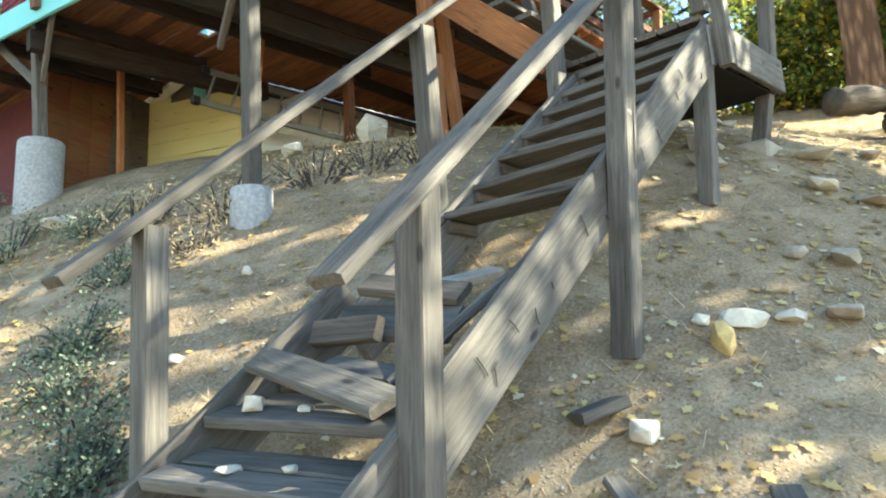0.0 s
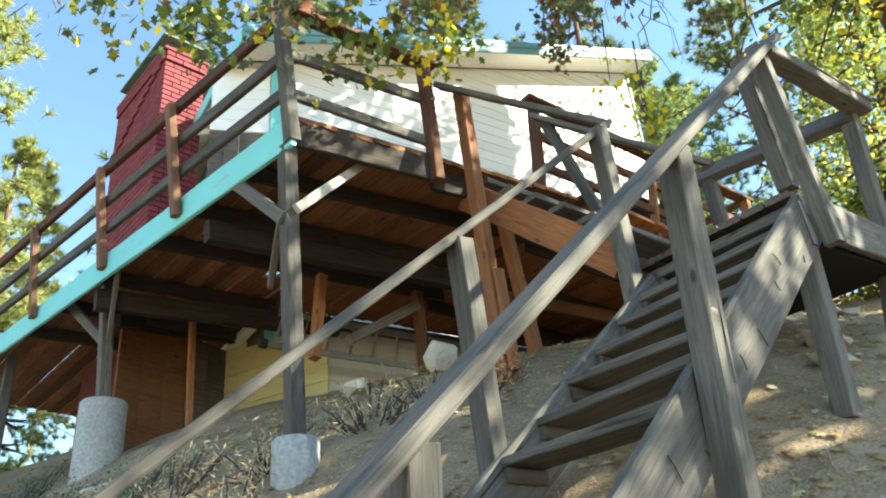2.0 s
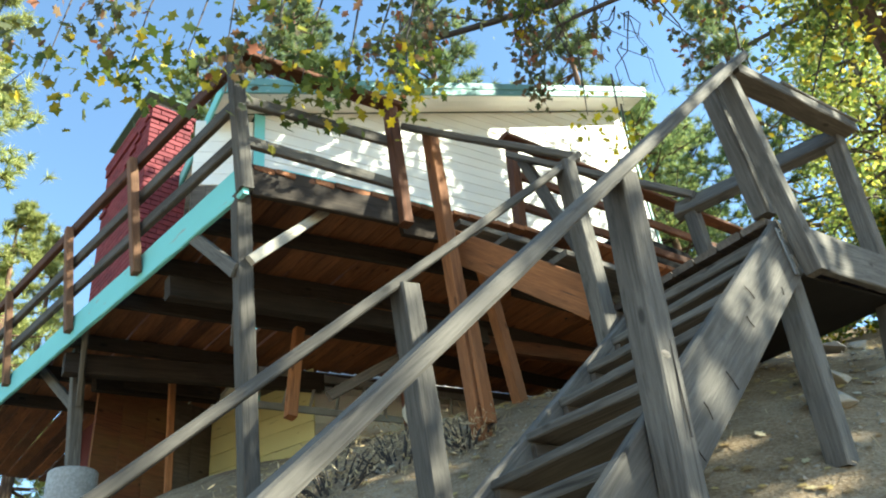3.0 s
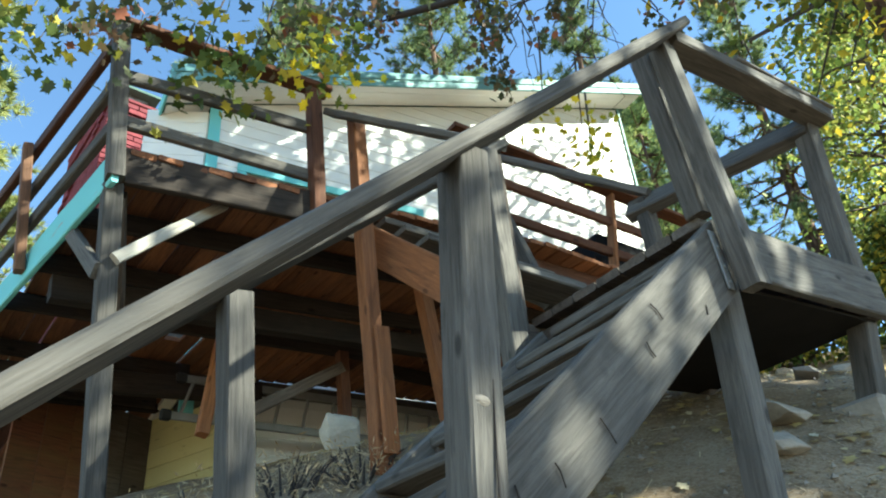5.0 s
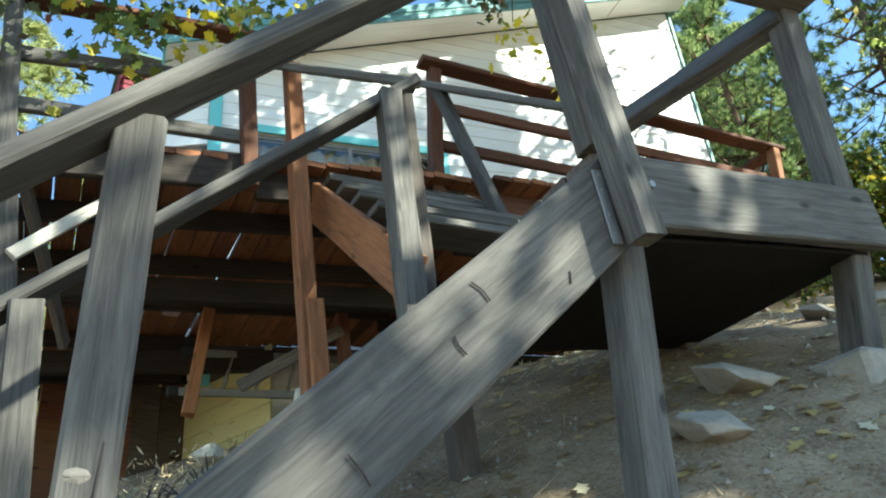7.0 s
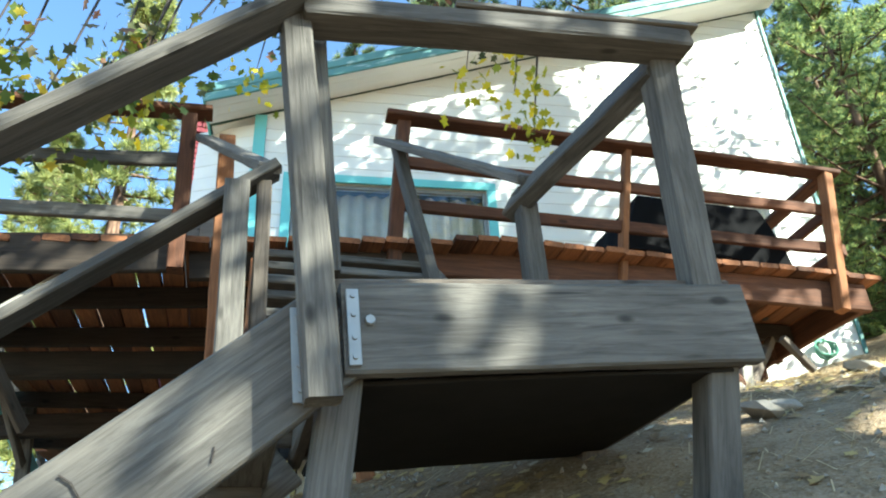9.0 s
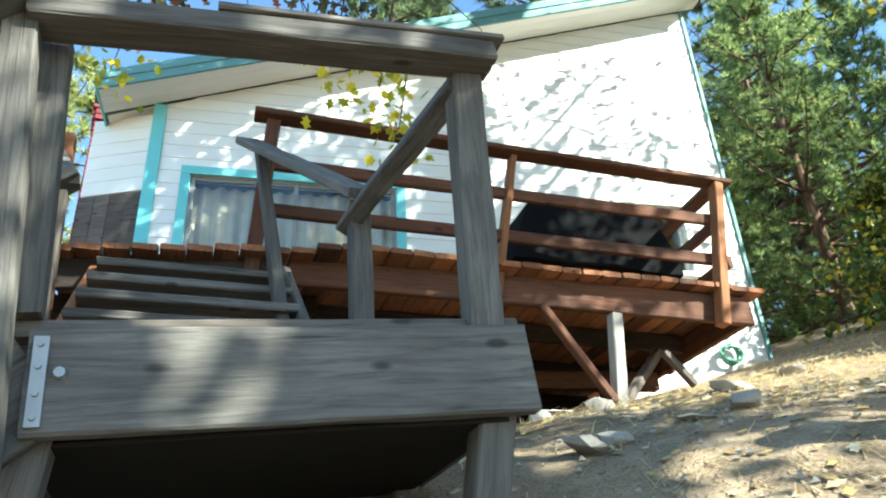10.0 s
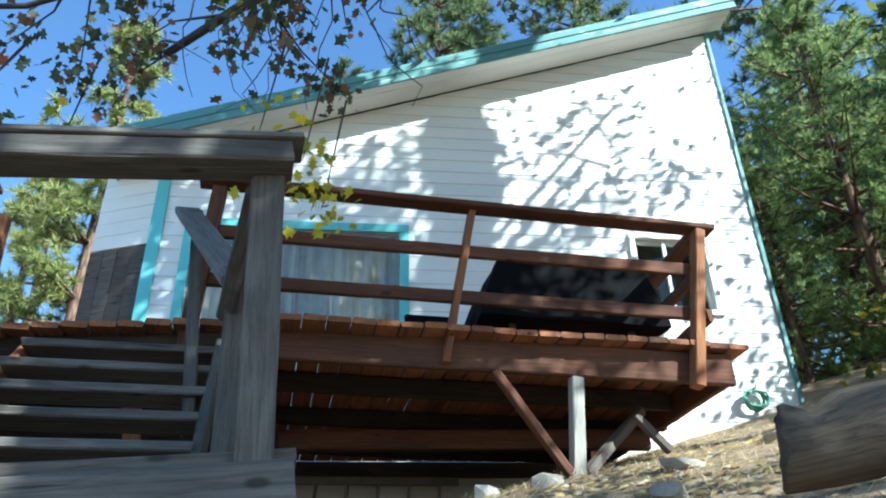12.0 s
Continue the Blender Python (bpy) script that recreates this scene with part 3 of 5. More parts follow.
    timber("rail", (3.34, 4.48, 5.065), (4.50, 4.48, 5.185), 0.04, 0.085, WOOD, dk)
    timber("rail", (3.37, 4.48, 4.745), (4.52, 4.48, 4.80), 0.04, 0.085, WOOD, dk)
    for y in (5.80, 7.06, 8.61, 10.3, 12.0):
        x, z = SIDE_X(y) - 0.045, 4.44 + 0.075 * (y - 5.8)
        post("rail_post", (x, y, z), (x - 0.13, y - 0.03, 5.37 + 0.075 * (y - 5.8)), 0.09, WOOD_BROWN if y < 9 else WOOD, dk, d=0.06)
    for z0, w, h in ((5.30, 0.05, 0.10), (5.0, 0.045, 0.09), (4.73, 0.045, 0.09)):
        out = 0.05 + 0.13 * (z0 - 4.5)
        timber("rail" if z0 < 5.2 else "top_rail", (SIDE_X(4.42) - out + 0.06, 4.42, z0), (SIDE_X(13.0) - out, 13.0, z0 + 0.072 * 8.5), w, h, WOOD_RED if z0 > 5.2 else WOOD, dk)
    # railing of the front bay
    timber("top_rail", (5.70, 4.50, 5.735), (9.09, 4.41, 5.672), 0.13, 0.04, WOOD_RED, dk)
    for z in (5.40, 5.075):
        timber("rail", (5.78, 4.545, z + 0.01), (8.95, 4.45, z - 0.03), 0.04, 0.085, WOOD_RED, dk)
    post("rail_post", (7.22, 4.51, 4.63), (7.42, 4.49, 5.70), 0.085, WOOD_ORANGE, dk, "orange stained rail post", d=0.045)
    post("rail_post", (8.76, 4.40, 4.53), (8.985, 4.40, 5.65), 0.09, WOOD_ORANGE, dk, "orange stained rail post", d=0.07)
    post("rail_post", (5.745, 4.55, 4.62), (5.82, 4.53, 5.71), 0.085, WOOD_RED, dk)
    timber("top_rail", (9.01, 4.38, 5.675), (9.12, 6.62, 5.70), 0.13, 0.04, WOOD_RED, dk)
    for z in (5.36, 5.03):
        timber("rail", (8.96, 4.42, z), (9.08, 6.62, z + 0.02), 0.04, 0.085, WOOD_RED, dk)
    post("rail_post", (9.06, 5.5, 4.6), (9.07, 5.5, 5.66), 0.085, WOOD_RED, dk)


build_deck()


# ---- cabin ----
WALL0 = Vector((5.70, 7.60, 0))
WALL_A = radians(-6)
WD = Vector((math.cos(WALL_A), math.sin(WALL_A), 0))
WN = Vector((-WD.y, WD.x, 0))  # points away from the deck
WM = Matrix(((WD.x, WN.x, 0, WALL0.x), (WD.y, WN.y, 0, WALL0.y), (0, 0, 1, 0), (0, 0, 0, 1)))
ROOF_P, ROOF_S, ROOF_0 = 0.365, -0.82, 8.12
ROOF_Z = lambda s: ROOF_0 + ROOF_P * (s - ROOF_S)


def clip_board(s0, s1, z0, z1, holes):
    """Stretches of a course of siding that are left between the openings and under the roof."""
    spans = [(s0, s1)]
    for a, b, c, d in holes:
        if z1 > c + 0.002 and z0 < d - 0.002:
            spans = [q for p, r in spans for q in ((p, min(r, a)), (max(p, b), r)) if q[1] - q[0] > 0.02]
    return spans


def siding_mesh(s0, s1, z0, z1):
    """A lapped board, thicker at its foot, cut to the slope of the roof at its ends."""
    bm = bmesh.new()
    cut = lambda z: max(s0, (z - ROOF_0) / ROOF_P + ROOF_S)
    a0, a1 = cut(z0), cut(z1)
    if a1 > s1 - 0.03:
        a1 = s1 - 0.03
    pts = [(a0, -0.017, z0), (s1, -0.017, z0), (s1, -0.008, z1), (a1, -0.008, z1)]
    f = [bm.verts.new(p) for p in pts]
    b = [bm.verts.new((p[0], 0.004, p[2])) for p in pts]
    bm.faces.new(f)
    for k in range(4):
        bm.faces.new((f[k], b[k], b[(k + 1) % 4], f[(k + 1) % 4]))
    bmesh.ops.recalc_face_normals(bm, faces=bm.faces)
    return bm


def build_cabin():
    cb = thing("cabin", "white lap-sided cabin with teal trim and a sloping roof", "house")
    S0, S1 = -0.84, 5.80
    slider = (-0.42, 1.72, 5.02, 7.24)
    window = (4.33, 5.12, 6.42, 7.28)
    # backing wall round the two openings
    wall = tagged(new("gable_wall"), "white lap-sided gable wall")
    wall.parent = cb
    for a, b, c, d in ((S0, slider[0], 4.75, 8.0), (-0.2, slider[1], 3.4, 4.75), (slider[0], slider[1], 4.75, slider[2]), (slider[0], slider[1], slider[3], 8.0), (slider[1], window[0], 3.4, 8.0), (window[0], window[1], 3.4, window[2]), (window[0], window[1], window[3], 8.0), (window[1], S1, 3.4, 8.0)):
        part("sheathing", box_mesh(a, b, 0.006, 0.126, c, d, 0), WHITE, wall, m=WM)
    bm = bmesh.new()
    vs = [bm.verts.new((s, y, z)) for y in (0.006, 0.126) for s, z in ((S0, 8.0), (S1, 8.0), (S1, ROOF_Z(S1)), (S0, ROOF_Z(S0)))]
    for f in ((0, 1, 2, 3), (4, 5, 6, 7), (0, 1, 5, 4), (1, 2, 6, 5), (2, 3, 7, 6), (3, 0, 4, 7)):
        bm.faces.new([vs[i] for i in f])
    bmesh.ops.recalc_face_normals(bm, faces=bm.faces)
    part("sheathing", bm, WHITE, wall, m=WM)
    z = 3.45
    while z < 10.5:
        top = z + 0.168
        for a, b in clip_board(S0 + 0.09 if z > 4.72 else -0.2, S1 - 0.03, z, z + 0.16, [slider, window]):
            if (z - ROOF_0) / ROOF_P + ROOF_S < b - 0.1:
                part("siding_board", siding_mesh(a, b, z, top), WHITE, wall, m=WM)
        z += 0.16
    # side and back walls
    for name, p, q in (("side_wall", (S0, 0.13), (S0, 6.5)), ("side_wall", (S1, 0.13), (S1, 6.5)), ("back_wall", (S0, 6.5), (S1, 6.5))):
        bm = bmesh.new()
        t0, t1 = ROOF_Z(p[0]) - 0.02, ROOF_Z(q[0]) - 0.02
        dx, dy = (0.06, 0) if p[0] == q[0] else (0, 0.06)
        low = 4.75 if p[0] == S0 and q[0] == S0 else 3.0
        ring = [(p[0] - dx, p[1] - dy, low), (q[0] - dx, q[1] - dy, low), (q[0] - dx, q[1] - dy, t1), (p[0] - dx, p[1] - dy, t0)]
        a = [bm.verts.new(v) for v in ring]
        b = [bm.verts.new((v[0] + 2 * dx, v[1] + 2 * dy, v[2])) for v in ring]
        bm.faces.new(a), bm.faces.new(b[::-1])
        for i in range(4):
            bm.faces.new((a[i], b[i], b[(i + 1) % 4], a[(i + 1) % 4]))
        bmesh.ops.recalc_face_normals(bm, faces=bm.faces)
        part(name, bm, WHITE, cb, m=WM)
    part("inner_floor", box_mesh(S0 + 0.1, S1 - 0.1, 0.2, 6.4, 4.7, 4.8, 0), DARK_ROOM, cb, m=WM)
    # roof slab, soffit boards and fascias
    bm = bmesh.new()
    e0, e1, f0, f1 = -1.36, 6.02, -0.45, 6.9
    ring = [(e0, f0), (e1, f0), (e1, f1), (e0, f1)]
    lo = [bm.verts.new((s, y, ROOF_Z(s) + 0.03)) for s, y in ring]
    hi = [bm.verts.new((s, y, ROOF_Z(s) + 0.2)) for s, y in ring]
    bm.faces.new(lo[::-1]), bm.faces.new(hi)
    for i in range(4):
        bm.faces.new((lo[i], lo[(i + 1) % 4], hi[(i + 1) % 4], hi[i]))
    part("roof", bm, ROOFING, cb, "green felt roof", m=WM)
    for i in range(3):
        y = -0.36 + 0.132 * i
        a = WM @ Vector((e0, y, ROOF_Z(e0) + 0.012))
        b = WM @ Vector((e1, y, ROOF_Z(e1) + 0.012))
        timber("soffit_board", a, b, 0.128, 0.02, WHITE, cb)
    for i in range(46):
        s0 = e0 + 0.02
        y = 0.1 + 0.145 * i
        a = WM @ Vector((s0, y, ROOF_Z(s0) + 0.012))
        b = WM @ Vector((S0 - 0.03, y, ROOF_Z(S0) + 0.012))
        timber("soffit_board", a, b, 0.14, 0.02, WHITE, cb)
    for dz, dy, hh in ((0.135, -0.44, 0.11), (0.03, -0.425, 0.115)):
        a = WM @ Vector((e0 - 0.03, dy - 0.03, ROOF_Z(e0 - 0.03) + dz))
        b = WM @ Vector((e1 + 0.03, dy - 0.03, ROOF_Z(e1 + 0.03) + dz))
        timber("fascia", a, b, 0.03, hh, TEAL_DARK, cb, "faded teal fascia board")
    timber("fascia", WM @ Vector((e0 - 0.015, -0.42, ROOF_Z(e0) + 0.09)), WM @ Vector((e0 - 0.015, 6.9, ROOF_Z(e0) + 0.09)), 0.03, 0.19, TEAL, cb, "faded teal fascia board")
    # rafter tails under the eave
    for i in range(7):
        y = 0.55 + 0.9 * i
        timber("rafter_tail", WM @ Vector((e0 + 0.02, y, ROOF_Z(e0) - 0.05)), WM @ Vector((S0, y, ROOF_Z(S0) - 0.05)), 0.04, 0.09, WHITE, cb)
    # corner boards
    post("corner_board", WM @ Vector((S0 + 0.03, -0.03, 4.4)), WM @ Vector((S0 + 0.03, -0.03, ROOF_Z(S0) - 0.01)), 0.02, TEAL, cb, "teal corner board", d=0.13, face=WD)
    post("corner_board", WM @ Vector((S1 + 0.01, -0.03, 4.4)), WM @ Vector((S1 + 0.01, -0.03, ROOF_Z(S1) - 0.01)), 0.02, TEAL_DARK, cb, "pale teal corner board", d=0.045, face=WD)
    # wing wall beside the corner, lap boards above a dark panel
    w0, w1 = WM @ Vector((S0 - 0.04, 0.02, 0)), WM @ Vector((-1.5, 0.25, 0))
    z = 7.12
    while z < 7.95:
        a, b = w0 + Vector((0, 0, z)), w1 + Vector((0, 0, z))
        timber("wing_board", a, b, 0.022, 0.158, WHITE, cb)
        z += 0.16
    for k in range(4):
        a, b = w0.lerp(w1, k / 4 + 0.004), w0.lerp(w1, (k + 1) / 4 - 0.004)
        timber("wing_panel", a + Vector((0, 0, 6.0)), b + Vector((0, 0, 6.0)), 0.03, 2.05, WOOD_DARK, cb, "dark weathered panel")
    # sliding door
    dr = part("sliding_door", box_mesh(slider[0] - 0.1, slider[1] + 0.1, -0.05, -0.024, slider[3], slider[3] + 0.1, 0.004), TEAL, cb, "glazed sliding door in a teal frame, curtain drawn", WM)
    for a, b in ((slider[0] - 0.1, slider[0]), (slider[1], slider[1] + 0.1)):
        part("frame", box_mesh(a, b, -0.05, -0.024, slider[2], slider[3] - 0.002, 0.004), TEAL, dr, m=WM)
    for a in (slider[0], 0.63, slider[1] - 0.05):
        part("stile", box_mesh(a + 0.002, a + 0.048, 0.0, 0.04, slider[2], slider[3], 0.004), ALU, dr, m=WM)
    for z in (slider[2], slider[3] - 0.05):
        part("sash_rail", box_mesh(slider[0] + 0.05, slider[1] - 0.05, 0.004, 0.036, z + 0.002, z + 0.048, 0.004), ALU, dr, m=WM)
    for a, b in ((slider[0] + 0.048, 0.631), (0.677, slider[1] - 0.048)):
        pane = part("pane", box_mesh(a, b, 0.017, 0.023, slider[2] + 0.045, slider[3] - 0.045, 0), GLASS, dr, m=WM)
        pane.visible_shadow = False
    bm = bmesh.new()
    rows = []
    for i in range(91):
        s = slider[0] + 0.02 + 2.10 * i / 90
        y = 0.16 + 0.028 * math.sin(i * 0.95) + 0.012 * math.sin(i * 0.37)
        rows.append([bm.verts.new((s, y + 0.01 * j, z)) for j, z in enumerate((5.06, 6.1, 7.22))])
    for r0, r1 in zip(rows, rows[1:]):
        for j in range(2):
            bm.faces.new((r0[j], r1[j], r1[j + 1], r0[j + 1]))
    part("curtain", bm, CURTAIN, dr, "beige pleated curtain", WM)
    # small window
    a, b, c, d = window
    wi = part("window", box_mesh(a - 0.07, b + 0.07, -0.045, -0.024, d, d + 0.07, 0.003), WHITE, cb, "small window with a pale frame", WM)
    for q in ((a - 0.07, a, c, d), (b, b + 0.07, c, d), (a - 0.09, b + 0.09, c - 0.06, c)):
        part("frame", box_mesh(q[0], q[1], -0.048, -0.024, q[2] + 0.001, q[3] - 0.001, 0.003), WHITE, wi, m=WM)
    part("muntin", box_mesh(a + 0.32, a + 0.36, 0.0, 0.03, c, d, 0.003), WHITE, wi, m=WM)
    pane = part("pane", box_mesh(a, b, 0.03, 0.036, c, d, 0), GLASS, wi, m=WM)
    pane.visible_shadow = False
    # enclosure under the deck: a yellow side wall and red-brown panels behind the pier
    near, far = Vector((5.47, 7.50, 0)), Vector((4.95, 8.88, 0))
    run = (far - near).normalized()
    out = Vector((-run.y, run.x, 0))
    for i in range(7):
        z = 3.58 + 0.187 * i
        timber("yellow_board", near + Vector((0, 0, z)), far + Vector((0, 0, z)), 0.022, 0.183, YELLOW, cb, "pale yellow board with peeling paint", rough=0.003)
    timber("yellow_trim", near + out * 0.02 + Vector((0, 0, 4.93)), far + out * 0.02 + Vector((0, 0, 4.93)), 0.03, 0.09, WOOD, cb)
    left = Vector((3.62, 8.35, 0))
    for i, mat in enumerate((PLY, PLY, PLY, WOOD_DARK, WOOD_DARK)):
        a, b = left.lerp(far, i / 5 + 0.004), left.lerp(far, (i + 1) / 5 - 0.004)
        timber("panel", a + Vector((0, 0, 4.0)), b + Vector((0, 0, 4.0)), 0.03, 1.5, mat, cb, "red-brown plywood panel")
    timber("sill_plate", WM @ Vector((S0, -0.03, 4.72)), WM @ Vector((S1, -0.03, 4.72)), 0.04, 0.14, WOOD_DARK, cb)


build_cabin()


def build_chimney():
    ch = thing("chimney", "red painted brick chimney with a metal cap beside the roof", "chimney")
    m = pose(4.01, 9.2, 0, 0, 0, 3.5)
    w, d, top = 0.56, 1.62, 9.06
    part("core", box_mesh(0.012, w - 0.012, 0.012, d, 2.8, top, 0), MORTAR, ch, m=m)
    mesh = {}

    def brick(x, y, z, ang, length):
        length = round(length, 3)
        if length < 0.03:
            return
        if length not in mesh:
            bm = box_mesh(0, length, -0.006, 0.05, 0, 0.071, 0.004)
            mesh[length] = bpy.data.meshes.new("brick")
            bm.to_mesh(mesh[length])
            bm.free()
            mesh[length].materials.append(BRICK)
        o = new("brick", mesh[length])
        o.matrix_world = m @ pose(x, y, z, 0, 0, ang)
        o.parent = ch

    courses = 38
    for course in range(courses):
        z = top - 0.082 * (courses - course)
        grow = 0.03 if course >= courses - 2 else 0.0
        for (ax, ay), ang, run in (((0, -grow), 0, w), ((-grow, d), -90, d), ((w + grow, 0), 90, 0.7)):
            at = -0.11 * (course % 2)
            while at < run - 0.02:
                lo, hi = max(at, 0), min(at + 0.225, run)
                c, s = math.cos(radians(ang)), math.sin(radians(ang))
                brick(ax + c * lo, ay + s * lo, z, ang, hi - lo)
                at += 0.236
    # stepped corbel on the long side, rising to the near corner
    for k in range(9):
        brick(-0.03, d - 0.16 * k, top - 0.9 + 0.082 * k, -90, 0.225)
    part("crown", box_mesh(-0.045, w + 0.045, -0.045, d + 0.03, top, top + 0.06, 0.012), BRICK, ch, m=m)
    part("flue", box_mesh(0.06, w - 0.06, 0.12, d - 0.25, top + 0.06, top + 0.26, 0.01), STEEL, ch, "grey sheet-metal flue housing", m=m)
    bm = bmesh.new()
    lo = [bm.verts.new(p) for p in ((-0.06, -0.02, top + 0.26), (w + 0.06, -0.02, top + 0.26), (w + 0.06, d - 0.1, top + 0.26), (-0.06, d - 0.1, top + 0.26))]
    eave = [bm.verts.new(v.co + Vector((0, 0, 0.035))) for v in lo]
    ridge = [bm.verts.new(p) for p in ((w / 2, 0.3, top + 0.42), (w / 2, d - 0.42, top + 0.42))]
    bm.faces.new(lo[::-1])
    for i in range(4):
        bm.faces.new((lo[i], lo[(i + 1) % 4], eave[(i + 1) % 4], eave[i]))
    bm.faces.new((eave[0], eave[1], ridge[0]))
    bm.faces.new((eave[1], eave[2], ridge[1], ridge[0]))
    bm.faces.new((eave[2], eave[3], ridge[1]))
    bm.faces.new((eave[3], eave[0], ridge[0], ridge[1]))
    part("cap", bm, ROOFING, ch, "dark sheet-metal cap", m=m)


# ---- footings ----
def footing(name, x, y, z0, z1, r, label):
    bm = tube_mesh([(0, 0, z0), (0, 0, (z0 + z1) / 2), (0, 0, z1 - 0.015), (0, 0, z1)], [r, r * 1.01, r, r - 0.015], 28, 0.008)
    ob = part(name, bm, CONCRETE, None, label, pose(x, y, 0))
    tagged(ob, category="footing")
    for p in ob.data.polygons:
        p.use_smooth = abs(p.normal.z) < 0.5


footing("concrete_pier", 3.35, 7.62, 2.2, 3.59, 0.19, "round poured concrete pier under a deck post")
footing("concrete_footing", 3.64, 4.82, 1.9, 2.61, 0.135, "short round concrete footing under the corner post")
tagged(part("concrete_footing", box_mesh(6.10, 6.40, 2.40, 2.64, 2.45, gz(6.22, 2.5) + 0.03, 0.02), STONE, None, "stone footing block under the landing leg"), category="footing")

build_chimney()


# ---- leaves and trees ----
def unit_rows(n, rng):
    v = rng.normal(size=(n, 3))
    return v / np.linalg.norm(v, axis=1, keepdims=True)


OAK_SHAPE = np.array([(0, 0), (0.16, 0.22), (0.34, 0.26), (0.2, 0.45), (0.42, 0.62), (0.18, 0.72), (0, 1.0), (-0.18, 0.72), (-0.42, 0.62), (-0.2, 0.45), (-0.34, 0.26), (-0.16, 0.22)])
BLADE = np.array([(0, 0), (0.32, 0.45), (0, 1.0), (-0.32, 0.45)])


def leaf_cloud(points, size, rng, shape=BLADE, droop=0.0, curl=0.15):
    """Flat little leaves at the points, each turned its own way."""
    n, k = len(points), len(shape)
    along = unit_rows(n, rng)
    along[:, 2] -= droop
    along /= np.linalg.norm(along, axis=1, keepdims=True)
    side = np.cross(along, unit_rows(n, rng))
    side /= np.linalg.norm(side, axis=1, keepdims=True) + 1e-9
    face = np.cross(along, side)
    s = size * rng.uniform(0.6, 1.25, n)
    v = points[:, None] + s[:, None, None] * (shape[None, :, :1] * side[:, None] + shape[None, :, 1:] * along[:, None] + curl * (np.abs(shape[None, :, :1]) + shape[None, :, 1:] ** 2 * 0.6) * face[:, None])
    faces = [tuple(range(i * k, i * k + k)) for i in range(n)]
    return v.reshape(-1, 3), faces


def needle_cloud(points, length, width, count, rng, lean):
    """Tufts of thin needles that splay from each point, leaning outward."""
    n = len(points)
    d = unit_rows(n * count, rng) + np.repeat(lean, count, 0)
    d /= np.linalg.norm(d, axis=1, keepdims=True)
    s = np.cross(d, unit_rows(n * count, rng))
    s /= np.linalg.norm(s, axis=1, keepdims=True) + 1e-9
    p = np.repeat(points, count, 0)
    ln = length * rng.uniform(0.6, 1.1, n * count)[:, None]
    v = np.stack([p - s * width, p + s * width, p + d * ln], 1).reshape(-1, 3)
    return v, [(3 * i, 3 * i + 1, 3 * i + 2) for i in range(n * count)]


def join_tubes(name, tubes, mat, parent):
    """Limbs of one tree, joined."""
    bm = bmesh.new()
    for points, radii, sides in tubes:
        one = tube_mesh(points, radii, sides, 0.06, False)
        me = bpy.data.meshes.new("limb")
        one.to_mesh(me)
        one.free()
        bm.from_mesh(me)
        bpy.data.meshes.remove(me)
    ob = part(name, bm, mat, parent)
    ob.data.polygons.foreach_set("use_smooth", [True] * len(ob.data.polygons))
    return ob


def pine(seed, height, spread, mat, base=0.22, label="tall pine tree with clumped needles", tufts=9, needle=0.2):
    rng = np.random.default_rng(seed)
    tr = thing("pine_tree", label, "tree", "pines round the cabin")
    lean = rng.normal(size=2) * 0.02
    trunk = [Vector((lean[0] * z, lean[1] * z, z)) for z in np.linspace(-0.8, height, 9)]
    tubes = [(trunk, [0.02 * height * (1.05 - t) for t in np.linspace(0, 1, 9)], 9)]
    pts, out = [], []
    z = height * base
    while z < height * 0.98:
        f = (z / height - base) / (1 - base)
        reach = spread * (1 - f) ** 0.7 * (0.45 + 0.55 * min(1, f * 4)) + 0.25
        for k in range(int(rng.integers(3, 6))):
            a = rng.uniform(0, math.tau)
            r = reach * rng.uniform(0.55, 1.1)
            tip = Vector((math.cos(a) * r, math.sin(a) * r, z + r * rng.uniform(-0.15, 0.28)))
            root = Vector((lean[0] * z, lean[1] * z, z))
            mid = (root + tip) / 2 + Vector((0, 0, -0.06 * r))
            tubes.append(([root, mid, tip], [0.012 * height * (1 - 0.75 * f) * 0.35 + 0.012, 0.02, 0.008], 4))
            for j in range(tufts):
                t = rng.uniform(0.3, 1.05)
                p = np.array(root.lerp(tip, t)) + rng.normal(size=3) * 0.11 * r
                pts.append(p)
                d = np.array([math.cos(a), math.sin(a), 0.5])
                out.append(d * 0.7)
        z += height * rng.uniform(0.028, 0.05)
    join_tubes("trunk", tubes[:1], BARK_PINE, tr)
    tagged(join_tubes("branchwork", tubes[1:], BARK_PINE, tr), kind="stuff")
    v, f = needle_cloud(np.array(pts), needle * 1.35, needle * 0.075, 40, rng, np.array(out))
    cloud("crown", v, f, mat, tr)
    return tr


